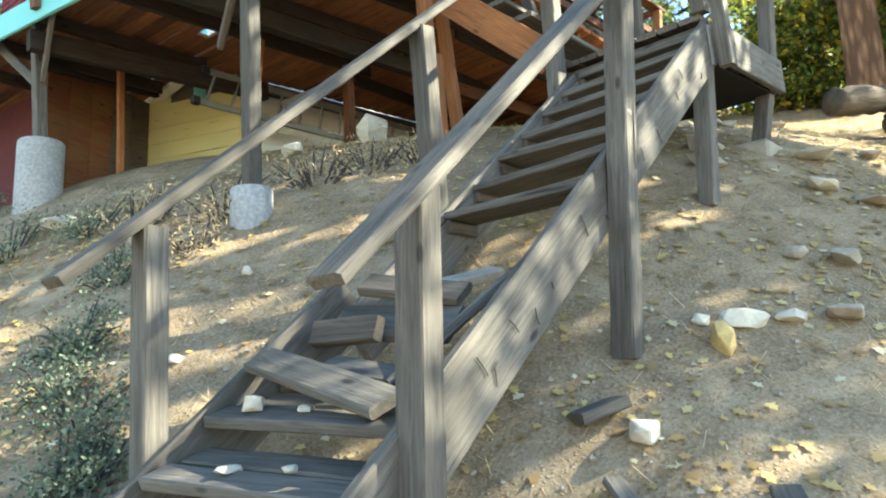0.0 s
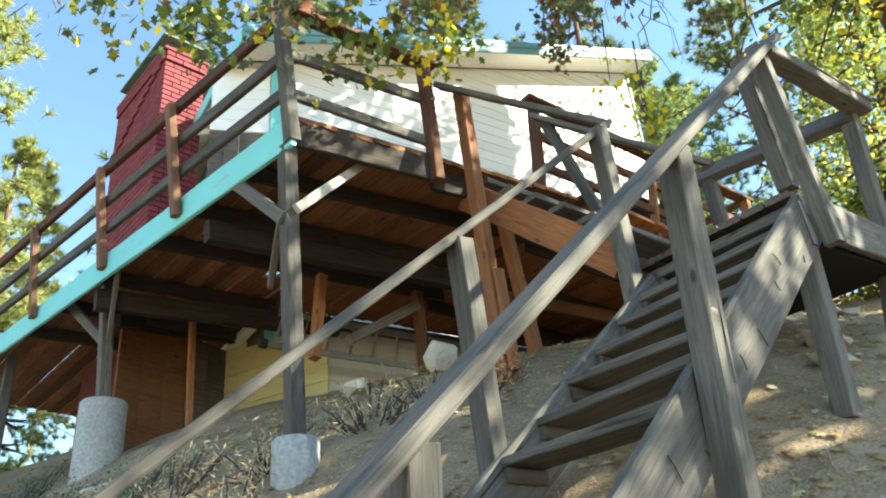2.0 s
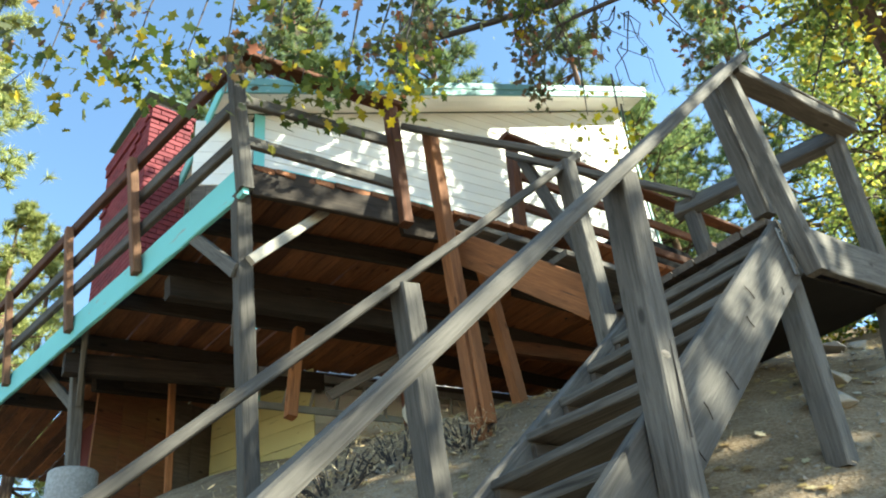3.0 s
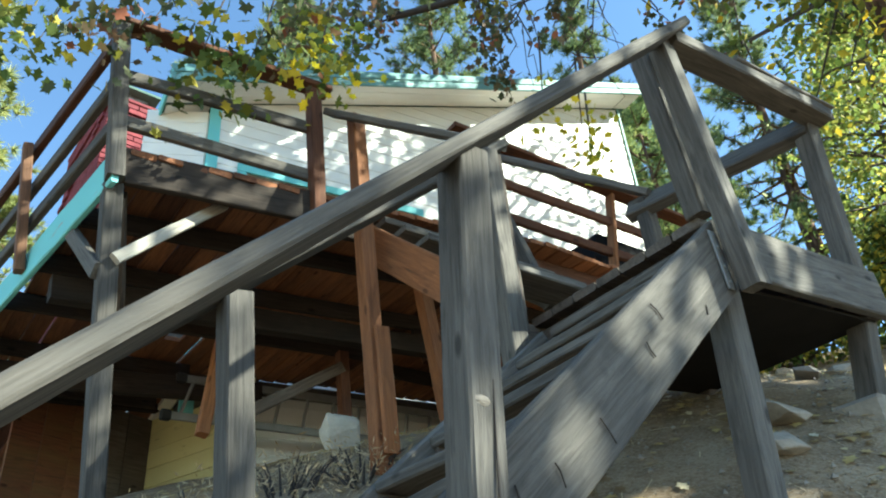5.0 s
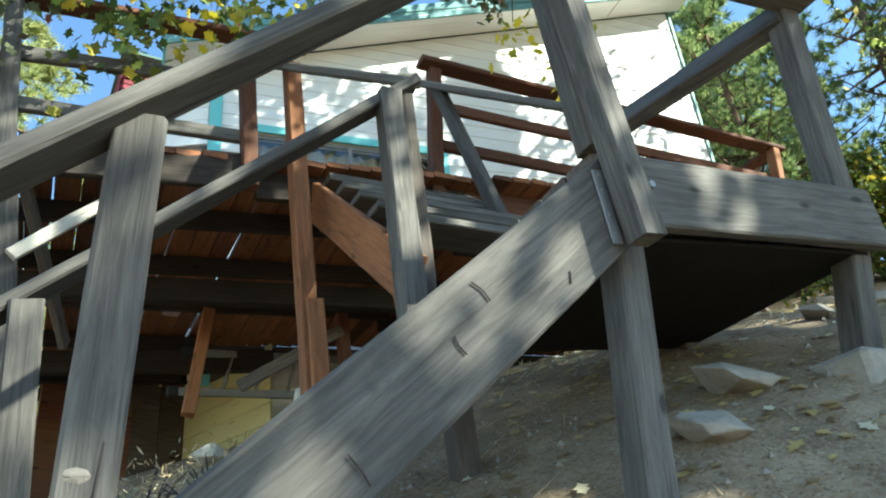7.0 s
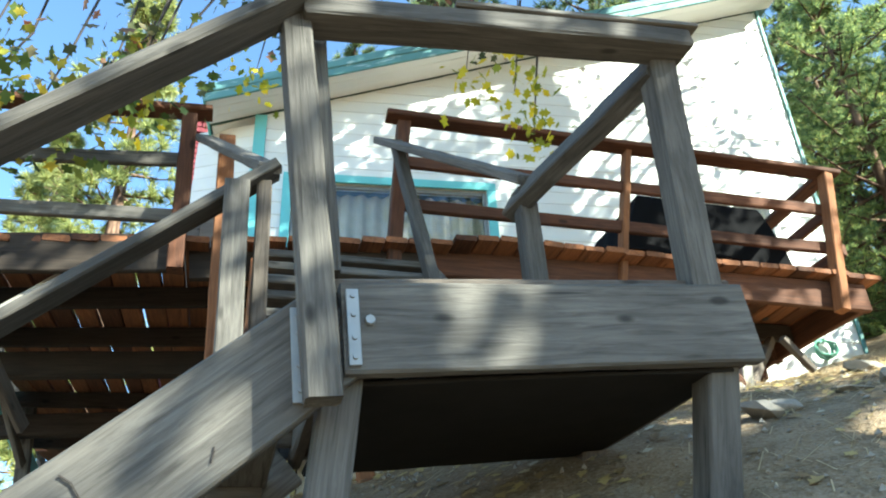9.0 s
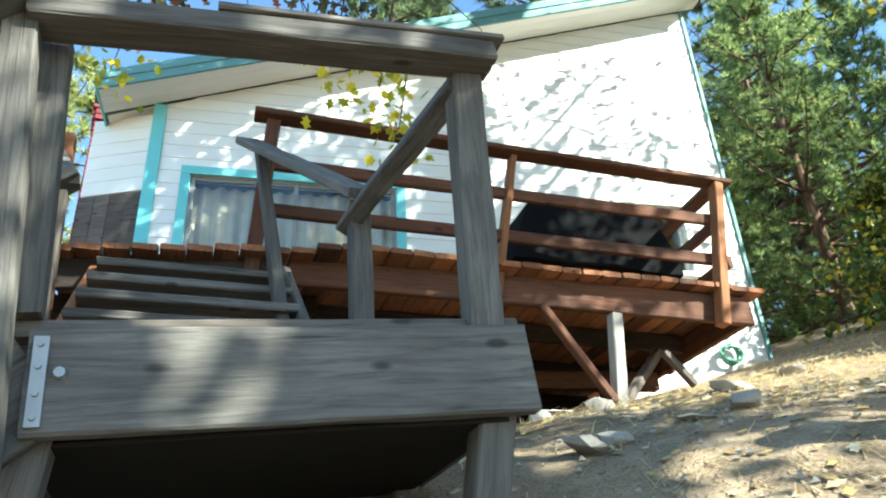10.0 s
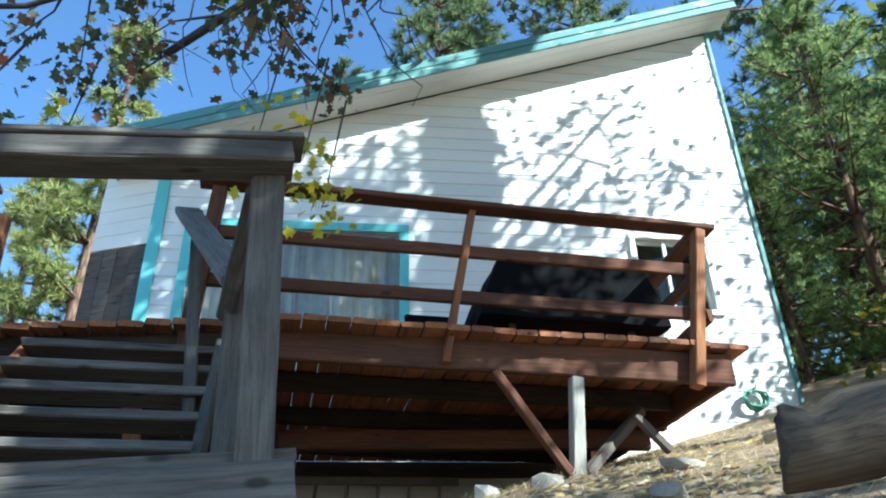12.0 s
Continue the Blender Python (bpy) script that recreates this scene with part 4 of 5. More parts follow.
def leafy(seed, height, spread, mat, label, leaf=0.13, clumps=70, per=150, flat=0.45, low=0.12):
    """A tree with boughs in layers, each bough a spray of small leaves."""
    rng = np.random.default_rng(seed)
    tr = thing("cedar_tree", label, "tree", "dense trees beside the cabin")
    trunk = [Vector((0, 0, z)) for z in np.linspace(-0.8, height * 0.96, 7)]
    tubes = [(trunk, [0.017 * height * (1.05 - t) for t in np.linspace(0, 1, 7)], 8)]
    pts = []
    for i in range(clumps):
        f = rng.uniform(0, 1) ** 0.9
        z = height * (low + (1 - low) * f)
        a = rng.uniform(0, math.tau)
        r = spread * (1 - f) ** 0.6 * rng.uniform(0.5, 1.05) + 0.15
        root, tip = Vector((0, 0, z - 0.1 * r)), Vector((math.cos(a) * r, math.sin(a) * r, z - rng.uniform(0.0, 0.25) * r))
        tubes.append(([root, root.lerp(tip, 0.5) + Vector((0, 0, 0.08 * r)), tip], [0.04, 0.025, 0.008], 4))
        t = rng.uniform(0.3, 1.05, per) ** 0.7
        p = np.array(root)[None] * (1 - t)[:, None] + np.array(tip)[None] * t[:, None]
        wide = 0.05 * spread + 0.10 * r
        p += rng.normal(size=(per, 3)) * np.array([wide, wide, wide * flat])
        pts.append(p)
    join_tubes("trunk", tubes[:1], BARK, tr)
    tagged(join_tubes("branchwork", tubes[1:], BARK, tr), kind="stuff")
    v, f = leaf_cloud(np.concatenate(pts), leaf, rng, BLADE, 0.3)
    cloud("crown", v, f, mat, tr)
    return tr


def plant_trees():
    far = pine(11, 17.5, 2.7, NEEDLES_LIT, 0.14, "tall pine tree with yellowish needles coloured as sunlit", 14, 0.22)
    far.matrix_basis = pose(2.0, 16.2, 1.0, 0, 0, 20)
    for x, y, z, s, a in ((3.9, 17.8, 0.3, 0.72, 80), (7.6, 21.0, 2.0, 0.8, 140), (0.0, 18.5, -0.5, 0.9, 200), (-4.5, 23, -2, 1.0, 260), (5.2, 25, 1.0, 0.9, 300), (-7, 17, -3, 0.8, 33), (10.2, 24, 3, 1.0, 99), (-2.5, 28, -2, 1.3, 170)):
        copy_thing(far, pose(x, y, z, 0, 0, a) @ Matrix.Scale(s, 4))
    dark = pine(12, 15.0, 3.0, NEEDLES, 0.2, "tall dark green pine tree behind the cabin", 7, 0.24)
    dark.matrix_basis = pose(13.2, 13.6, gz(13.2, 13.6) - 0.4, 0, 0, 10)
    for x, y, s, a in ((10.2, 16.5, 1.1, 50), (7.6, 18.0, 0.9, 120), (17.2, 12.0, 1.0, 190), (20.5, 8.5, 0.95, 300), (12.0, 19.5, 1.25, 77), (25, 1.0, 1.0, 20)):
        copy_thing(dark, pose(x, y, gz(x, y) - 0.4, 0, 0, a) @ Matrix.Scale(s, 4))
    ced = pine(21, 7.0, 2.2, CEDAR, 0.05, "dense dark green conifer in the shade", 13, 0.13)
    ced.name = "conifer"
    tagged(ced, group="dense trees beside the cabin")
    ced.matrix_basis = pose(14.4, 8.4, gz(14.4, 8.4) - 0.2)
    for x, y, s, a in ((16.2, 10.4, 1.1, 60), (13.6, 11.0, 0.9, 130), (18.2, 10.0, 1.2, 290), (13.3, 9.0, 0.55, 20), (12.6, 9.9, 0.5, 200), (15.0, 12.2, 0.8, 250)):
        copy_thing(ced, pose(x, y, gz(x, y) - 0.2, 0, 0, a) @ Matrix.Scale(s, 4))
    sunny = leafy(22, 8.5, 2.6, SUNNY, "sunlit leafy tree with green and yellow leaves", 0.12, 90, 110, 0.6, 0.1)
    sunny.name = "leafy_tree"
    tagged(sunny, group="sunlit trees up the slope")
    sunny.matrix_basis = pose(15.8, 4.4, gz(15.8, 4.4) - 0.2)
    for x, y, s, a in ((20.5, 3.8, 1.15, 60), (23.0, 1.0, 1.1, 130), (22, 6.5, 1.3, 170), (19.5, 12.5, 1.0, 40), (16.8, 13.6, 0.9, 140)):
        copy_thing(sunny, pose(x, y, gz(x, y) - 0.2, 0, 0, a) @ Matrix.Scale(s, 4))
    # two big trunks up the slope
    for x, y, r in ((12.1, 2.95, 0.24), (12.7, 2.25, 0.33)):
        tk = thing("pine_tree", "thick pine trunk with furrowed bark up the slope", "tree", "big trunks up the slope")
        z0 = gz(x, y)
        pts = [Vector((x + 0.03 * k * (k % 2), y, z0 - 0.4 + 0.9 * k)) for k in range(12)]
        bm = tube_mesh(pts, [r * (1.25 if k == 0 else 1.05 - 0.03 * k) for k in range(12)], 18, 0.05)
        ob = part("trunk", bm, BARK_PINE, tk)
        ob.data.polygons.foreach_set("use_smooth", [True] * len(ob.data.polygons))
    # low bushes at the skyline
    bush = leafy(31, 1.9, 1.1, OAK_GREEN, "bright green leafy bush behind the slope", 0.10, 50, 130, 0.8, 0.1)
    bush.name = "bush"
    tagged(bush, category="bush", group="bushes on the slope")
    bush.matrix_basis = pose(13.4, 4.4, gz(13.4, 4.4) - 0.15)
    for x, y, s, a in ((14.2, 3.4, 1.4, 50), (14.4, 1.9, 1.5, 100), (13.2, 6.2, 1.0, 160), (15.4, 0.4, 1.6, 210), (2.3, 9.4, 0.5, 20), (0.9, 10.6, 0.8, 140), (-1.2, 9.0, 0.8, 60)):
        copy_thing(bush, pose(x, y, gz(x, y) - 0.15, 0, 0, a) @ Matrix.Scale(s, 4))


plant_trees()


def oak():
    """The oak that leans over the walk: hanging twigs by the deck, limbs overhead, and an unseen trunk and crown
    behind, added to cast shade.
    """
    rng = np.random.default_rng(5)
    tr = thing("oak_tree", "large oak with lobed green and yellow leaves reaching over the steps", "tree")
    foot = Vector((10.6, -3.6, gz(10.6, -3.6) - 0.3))
    fork = Vector((10.2, -3.0, 6.2))
    tubes = [([foot, foot.lerp(fork, 0.5) + Vector((0.15, 0, 0)), fork], [0.34, 0.27, 0.22], 12)]
    # unseen crown tips, set in the sun's path to shade steps, ground and wall
    tips = [(9.0, 3.0, 9.8), (7.0, 0.4, 8.8), (9.6, -2.2, 9.6), (12.0, -1.5, 10.0), (8.2, -4.0, 8.8), (11.0, -5.5, 9.4), (7.6, 2.2, 9.0), (6.0, -1.6, 8.6), (10.0, 0.8, 10.2), (10.6, 2.2, 10.0), (11.5, 2.0, 10.4), (12.1, 1.85, 11.1), (10.7, 2.2, 11.6), (11.6, 2.0, 12.2), (12.2, 1.9, 12.8), (10.2, 2.5, 9.2), (7.1, 4.9, 10.2), (7.8, 4.5, 10.9), (8.5, 4.1, 11.5)]
    low = [(7.4, 4.6, 10.5), (8.2, 4.0, 11.2), (8.8, 3.9, 11.6), (9.6, 3.6, 12.2), (12.4, 4.2, 11.2), (13.1, 3.9, 12.3), (12.0, 4.7, 10.4), (8.6, -2.6, 6.5), (9.3, -3.3, 6.9), (7.7, -2.3, 5.6), (12.3, -1.2, 8.4), (13.1, -1.7, 8.9), (10.8, -4.2, 8.1), (11.0, -6.1, 7.9)]
    pts = []
    for t in tips + low:
        t = Vector(t)
        mid = fork.lerp(t, 0.5) + Vector((0, 0, 0.5))
        tubes.append(([fork, mid, t], [0.13, 0.08, 0.03], 7))
        for j in range(9):
            u = rng.uniform(0.5, 1.05)
            p = np.array(fork.lerp(t, u)) + rng.normal(size=3) * np.array([0.75, 0.75, 0.4])
            tubes.append(([mid.lerp(t, max(0, 2 * u - 1)), Vector(p)], [0.025, 0.008], 4))
            pts.append(p[None] + rng.normal(size=(62, 3)) * np.array([0.40, 0.40, 0.22]))
    # extra unseen leaf clumps that screen the wall's left part from the sun
    for t in tips[9:]:
        pts.append(np.array(t)[None] + rng.normal(size=(620, 3)) * np.array([0.5, 0.5, 0.5]))
    # sparse unseen limbs, added to throw branch shadows on the wall's right part
    for a, b, n in (((12.2, -1.5, 10.6), (14.4, 1.1, 13.0), 70), ((12.2, -1.5, 10.6), (14.9, 0.9, 12.2), 50), ((14.0, 0.6, 12.5), (15.4, 0.7, 13.4), 70)):
        a, b = Vector(a), Vector(b)
        mid = a.lerp(b, 0.5) + Vector((0.1, 0.2, 0.3))
        tubes.append(([a, mid, b], [0.07, 0.045, 0.015], 6))
        for j in range(7):
            q = mid.lerp(b, rng.uniform(0, 1))
            e = q + Vector(rng.normal(size=3) * 0.5)
            tubes.append(([q, q.lerp(e, 0.5) + Vector((0, 0, 0.08)), e], [0.02, 0.014, 0.006], 4))
            pts.append(np.array(e)[None] + rng.normal(size=(n // 7, 3)) * 0.2)
    # limbs that reach over the deck
    hang_g, hang_y, hang_d = [], [], []
    limbs = [[(7.6, 2.2, 9.0), (6.9, 3.0, 7.6), (5.9, 3.7, 7.0), (4.6, 4.1, 6.6), (3.0, 4.2, 6.35)],
             [(7.0, 0.4, 8.8), (6.9, 1.8, 7.6), (6.7, 3.0, 6.9), (6.0, 3.7, 6.6)],
             [(6.9, 3.0, 7.6), (6.2, 4.0, 7.2), (5.3, 4.7, 6.9)]]
    for limb in limbs:
        q = [Vector(p) for p in limb]
        tubes.append((q, [0.05 - 0.01 * i for i in range(len(q))], 6))
    for c, n, s in (((2.25, 4.6, 4.86), 40, 0.12), ((2.65, 4.45, 4.87), 50, 0.13), ((2.9, 4.25, 4.9), 44, 0.12), ((3.1, 4.1, 4.9), 40, 0.11), ((3.68, 4.3, 5.1), 50, 0.13), ((3.92, 4.2, 5.08), 50, 0.13), ((4.26, 3.92, 5.08), 36, 0.11), ((3.4, 4.3, 5.35), 50, 0.15), ((1.95, 4.65, 5.05), 40, 0.13), ((3.45, 4.1, 5.45), 44, 0.14), ((2.4, 4.3, 5.05), 50, 0.14), ((4.15, 4.1, 5.5), 60, 0.14), ((4.4, 4.15, 5.6), 50, 0.13)):
        c = Vector(c)
        top = Vector((c.x + 0.25, c.y, 6.36 - 0.1 * max(0.0, 3.0 - c.x)))
        tubes.append(([top, c.lerp(top, 0.5) + Vector((rng.normal() * 0.08, 0.05, 0)), c], [0.010, 0.007, 0.003], 4))
        p = np.array(c)[None] + rng.normal(size=(n + n // 2, 3)) * np.array([s, s, s]) + np.abs(rng.normal(size=(n + n // 2, 1))) * np.array([[0.06, 0, 0.14]])
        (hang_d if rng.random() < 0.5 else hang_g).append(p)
    limbs[0].append((1.6, 4.2, 6.1))
    for i in range(38):
        a = rng.uniform(0, 1)
        limb = [Vector(p) for p in limbs[int(rng.choice([0, 0, 1, 2]))]]
        u = a * (len(limb) - 2) + 1 if len(limb) > 2 else 1
        k = min(int(u), len(limb) - 2)
        root = limb[k].lerp(limb[k + 1], u - k)
        tip = root + Vector((rng.normal() * 0.4, rng.normal() * 0.3, -rng.uniform(0.0, 0.5)))
        mid = root.lerp(tip, 0.5) + Vector((rng.normal() * 0.1, rng.normal() * 0.1, 0.08))
        tubes.append(([root, mid, tip], [0.012, 0.007, 0.003], 4))
        n = int(rng.integers(20, 56))
        t = rng.uniform(0.35, 1.05, n)[:, None]
        p = np.array(mid)[None] * (1 - t) + np.array(tip)[None] * t + rng.normal(size=(n, 3)) * 0.085
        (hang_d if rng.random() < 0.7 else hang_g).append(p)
    for c, n, s in (((6.42, 3.82, 5.18), 45, 0.09), ((6.3, 3.75, 5.42), 40, 0.10), ((4.84, 4.55, 5.95), 36, 0.12), ((6.05, 3.85, 5.62), 25, 0.11), ((4.24, 3.98, 5.2), 34, 0.10)):
        tubes.append(([Vector(c) + Vector((0.1, 0, 0.75)), Vector(c) + Vector((0.04, 0, 0.3)), Vector(c)], [0.009, 0.006, 0.003], 4))
        hang_y.append(np.array(c)[None] + rng.normal(size=(n, 3)) * np.array([s, s, s * 1.1]))
    join_tubes("trunk", tubes[:1], BARK, tr)
    tagged(join_tubes("branchwork", tubes[1:], TWIG, tr), kind="stuff")
    v, f = leaf_cloud(np.concatenate(pts), 0.15, rng, BLADE, 0.2)
    cloud("crown", v, f, OAK_GREEN, tr)
    for group, mat, size in ((hang_g, OAK_GREEN, 0.088), (hang_d, OAK_SHADED, 0.088), (hang_y, OAK_YELLOW, 0.078)):
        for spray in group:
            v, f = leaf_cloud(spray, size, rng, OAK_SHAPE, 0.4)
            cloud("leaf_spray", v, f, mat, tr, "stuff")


oak()


def bare_twigs():
    rng = np.random.default_rng(8)
    tw = thing("bare_branch", "bare dark twigs hanging from a branch", "branch")
    for k in range(10):
        p = Vector((5.6 + 0.12 * k + rng.normal() * 0.1, 3.6 + rng.normal() * 0.2, 6.7 + rng.normal() * 0.1))
        for s in range(2):
            pts, r = [p.copy()], [0.007]
            q = p.copy()
            for j in range(6):
                q = q + Vector((rng.normal() * 0.07, rng.normal() * 0.06, -rng.uniform(0.04, 0.2)))
                pts.append(q.copy())
                r.append(0.006 - 0.0008 * j)
            join_tubes("twig", [(pts, r, 4)], TWIG, tw)


bare_twigs()


# ---- loose things on the slope ----
def stone(x, y, sx, sy, sz, mat, label, turn=0.0, tilt=0.0, lift=0.35, z=None, group="stones on the slope", name="stone"):
    rng = random.Random(int(1000 * (x + 7.3 * y) + 100 * sz))
    bm = bmesh.new()
    for k in range(26):
        d = Vector((rng.gauss(0, 1), rng.gauss(0, 1), rng.gauss(0, 1))).normalized()
        d /= max(abs(d.x), abs(d.y), abs(d.z)) ** 0.8
        d *= rng.uniform(0.8, 1.0)
        bm.verts.new((d.x * sx / 2, d.y * sy / 2, d.z * sz / 2))
    hull = bmesh.ops.convex_hull(bm, input=bm.verts)
    bmesh.ops.delete(bm, geom=[v for v in bm.verts if not v.link_faces], context="VERTS")
    bmesh.ops.bevel(bm, geom=list(bm.edges), offset=0.05 * min(sx, sy, sz), segments=1, affect="EDGES", clamp_overlap=True)
    ob = part(name, bm, mat, None, label, pose(x, y, (gz(x, y) if z is None else z) + sz * (lift - 0.1), tilt, tilt * 0.6, turn))
    return tagged(ob, category="stone", group=group)


def scatter_stones():
    at = [(3.43, 2.08, 0.19, 0.12, 0.10, STONE_PALE, 20), (4.0, 2.0, 0.17, 0.10, 0.16, STONE_OCHRE, 40), (4.21, 1.98, 0.24, 0.11, 0.10, STONE_PALE, -30),
          (4.38, 1.84, 0.2, 0.13, 0.06, STONE_PALE, 10), (4.54, 1.67, 0.34, 0.16, 0.06, STONE, 15), (4.85, 1.95, 0.16, 0.1, 0.07, STONE, 60), (3.1, 1.75, 0.1, 0.07, 0.05, STONE, 5),
          (5.0, 1.75, 0.3, 0.14, 0.09, STONE, 12), (5.83, 2.03, 0.34, 0.2, 0.07, STONE_PALE, 8), (5.94, 1.75, 0.36, 0.2, 0.06, STONE, -12), (6.35, 2.2, 0.4, 0.26, 0.07, STONE_PALE, 22),
          (6.5, 1.5, 0.42, 0.22, 0.06, STONE_PALE, 2), (6.93, 2.0, 0.24, 0.16, 0.06, STONE, 30), (6.94, 3.08, 0.26, 0.16, 0.07, STONE, 25), (7.52, 3.24, 0.2, 0.12, 0.05, STONE, -8), (7.9, 3.35, 0.24, 0.16, 0.08, STONE, 50),
          (7.72, 4.35, 0.2, 0.14, 0.1, STONE, 15), (7.45, 4.55, 0.18, 0.14, 0.1, STONE_PALE, 40), (8.3, 3.9, 0.3, 0.14, 0.06, STONE, 5), (7.06, 3.14, 0.14, 0.12, 0.08, STONE, 0), (5.9, 2.75, 0.4, 0.25, 0.12, STONE, 12), (5.55, 2.6, 0.28, 0.2, 0.1, STONE, -20),
          (4.1, 2.12, 0.1, 0.08, 0.06, STONE_PALE, 0), (3.35, 1.45, 0.08, 0.06, 0.05, STONE, 30), (2.75, 4.1, 0.09, 0.07, 0.05, STONE_PALE, 0), (3.3, 4.35, 0.08, 0.07, 0.06, STONE_PALE, 30), (2.62, 2.02, 0.1, 0.08, 0.05, STONE, 0),
          (3.05, 6.3, 0.3, 0.2, 0.14, STONE_PALE, 0), (8.8, 3.2, 0.3, 0.2, 0.1, STONE, 33), (9.2, 4.4, 0.22, 0.16, 0.08, STONE, 70)]
    for x, y, a, b, c, mat, turn in at:
        label = {STONE: "grey angular stone half buried in dirt", STONE_PALE: "pale flat stone lying on the dirt", STONE_OCHRE: "ochre-yellow broken stone block"}[mat]
        stone(x, y, a, b, c, mat, label, turn, 6)
    # large block under the deck
    stone(5.15, 5.3, 0.32, 0.26, 0.26, STONE_PALE, "large pale boulder lying under the deck", 20, 4, 0.5)
    stone(4.62, 5.7, 0.24, 0.2, 0.14, STONE_PALE, "pale stone lying under the deck", 50, 4, 0.5)
    for x, y, a, b, c, z in ((2.45, 3.02, 0.10, 0.08, 0.07, 1.225), (2.50, 2.80, 0.10, 0.05, 0.03, 1.215), (2.30, 2.92, 0.15, 0.05, 0.03, 1.038), (2.38, 2.72, 0.06, 0.045, 0.03, 1.035)):
        stone(x, y, a, b, c, STONE_PALE, "small white stone lying on a step", 30 * x * y, 0, 0.3, z, "stones on the steps")


scatter_stones()


def board(p0, p1, w, h, mat, label, up=(0, 0, 1), group="broken boards by the steps"):
    return tagged(timber("loose_board", p0, p1, w, h, mat, None, label, up), category="board", group=group)


def broken_boards():
    board((2.58, 3.17, 1.405), (2.53, 2.44, 1.225), 0.14, 0.04, WOOD, "broken grey step leaning across the treads", (-0.5, 0, 1))
    board((2.74, 2.98, 1.37), (2.80, 2.42, 1.27), 0.15, 0.04, WOOD, "loose grey step lying inside the stair", (-0.35, 0, 1))
    board((2.80, 3.12, 1.50), (2.86, 2.82, 1.50), 0.10, 0.05, WOOD_DARK, "broken dark plank lying inside the stair", (-1, 0, 0.3))
    board((2.90, 3.10, 1.55), (3.02, 2.58, 1.50), 0.19, 0.04, WOOD, "weathered plank piled inside the stair", (-0.9, 0, 1))
    board((2.98, 3.02, 1.70), (3.10, 2.60, 1.62), 0.13, 0.04, WOOD_DARK, "weathered brown plank piled inside the stair", (-0.7, 0, 1))
    board((2.72, 2.66, 1.27), (3.40, 2.50, 1.77), 0.17, 0.04, WOOD, "long fallen plank leaning along the stair", (-0.6, 0.5, 0.7))
    board((3.2, 2.95, 1.68), (3.5, 2.75, 1.76), 0.15, 0.045, STONE, "splintered grey slab under the stair", (-0.5, 0, 1))
    board((2.78, 2.24, gz(2.78, 2.24) + 0.06), (2.98, 2.06, gz(2.98, 2.06) + 0.05), 0.13, 0.045, WOOD, "short grey board lying beside the stair", (-0.5, -0.3, 1))
    board((2.70, 2.25, gz(2.7, 2.25) + 0.02), (2.92, 2.13, gz(2.92, 2.13) + 0.02), 0.12, 0.045, WOOD_DARK, "short dark board lying beside the stair")
    board((3.35, 2.31, gz(3.35, 2.3) + 0.05), (3.5, 2.2, gz(3.5, 2.2) + 0.04), 0.15, 0.045, WOOD, "short grey board lying beside the stair")
    board((3.22, 2.10, gz(3.22, 2.10) + 0.03), (3.12, 1.93, gz(3.12, 1.93) + 0.025), 0.075, 0.03, WOOD, "split grey offcut lying on the dirt")
    board((3.46, 1.63, gz(3.46, 1.63) + 0.015), (3.31, 1.52, gz(3.31, 1.52) + 0.015), 0.10, 0.03, WOOD, "grey offcut lying on the dirt")


broken_boards()


def fallen_log(p0, p1, r, label, seed):
    rng = np.random.default_rng(seed)
    m, length = axis(p0, p1)
    n = 22
    pts = [Vector((length * i / n, rng.normal() * 0.012, rng.normal() * 0.012)) for i in range(n + 1)]
    bm = tube_mesh(pts, [r * rng.uniform(0.88, 1.1) for i in range(n + 1)], 26, 0.0)
    for v in bm.verts:
        a = math.atan2(v.co.z, v.co.y)
        groove = noise.noise((a * 5, v.co.x * 1.2, seed)) + 0.5 * noise.noise((a * 14, v.co.x * 2.5, seed))
        k = 1 + 0.14 * groove
        v.co.y, v.co.z = v.co.y * k, v.co.z * k
        if v.co.x < 0.05 or v.co.x > length - 0.05:
            v.co.x += 0.03 * noise.noise((a * 6, 3, seed))
    ob = part("fallen_log", bm, LOG, None, label, m)
    ob.data.polygons.foreach_set("use_smooth", [True] * len(ob.data.polygons))
    return tagged(ob, category="log", group="logs on the slope")


LOG = wood("rotten_log_wood", (0.19, 0.145, 0.10), (0.06, 0.043, 0.03))
fallen_log((7.74, 2.36, 3.56), (9.7, 1.25, 3.86), 0.118, "rotten grey log lying on the slope", 1)
fallen_log((8.0, 2.0, 3.36), (9.8, 0.95, 3.62), 0.115, "rotten brown log lying below another log", 2)


def ladder():
    la = thing("ladder", "aluminium extension ladder hung along the wall under the deck", "ladder")
    a0, a1 = Vector((4.60, 7.2, 4.19)), Vector((7.9, 7.1, 4.22))
    b0, b1 = Vector((4.70, 7.2, 4.53)), Vector((7.9, 7.1, 4.56))
    for p, q in ((a0, a1), (b0, b1)):
        timber("side_rail", p, q, 0.03, 0.07, ALU, la, rough=0.0005)
    for i in range(12):
        t = 0.03 + i / 12
        p, q = a0.lerp(a1, t), b0.lerp(b1, t)
        part("rung", tube_mesh([p, q], [0.016, 0.016], 10), ALU, la)
    for p in (a0, b0):
        part("rubber_foot", box_mesh(-0.06, 0.03, -0.03, 0.03, -0.045, 0.045, 0.012), RUBBER, la, "black rubber foot", Matrix.Translation(p))


ladder()


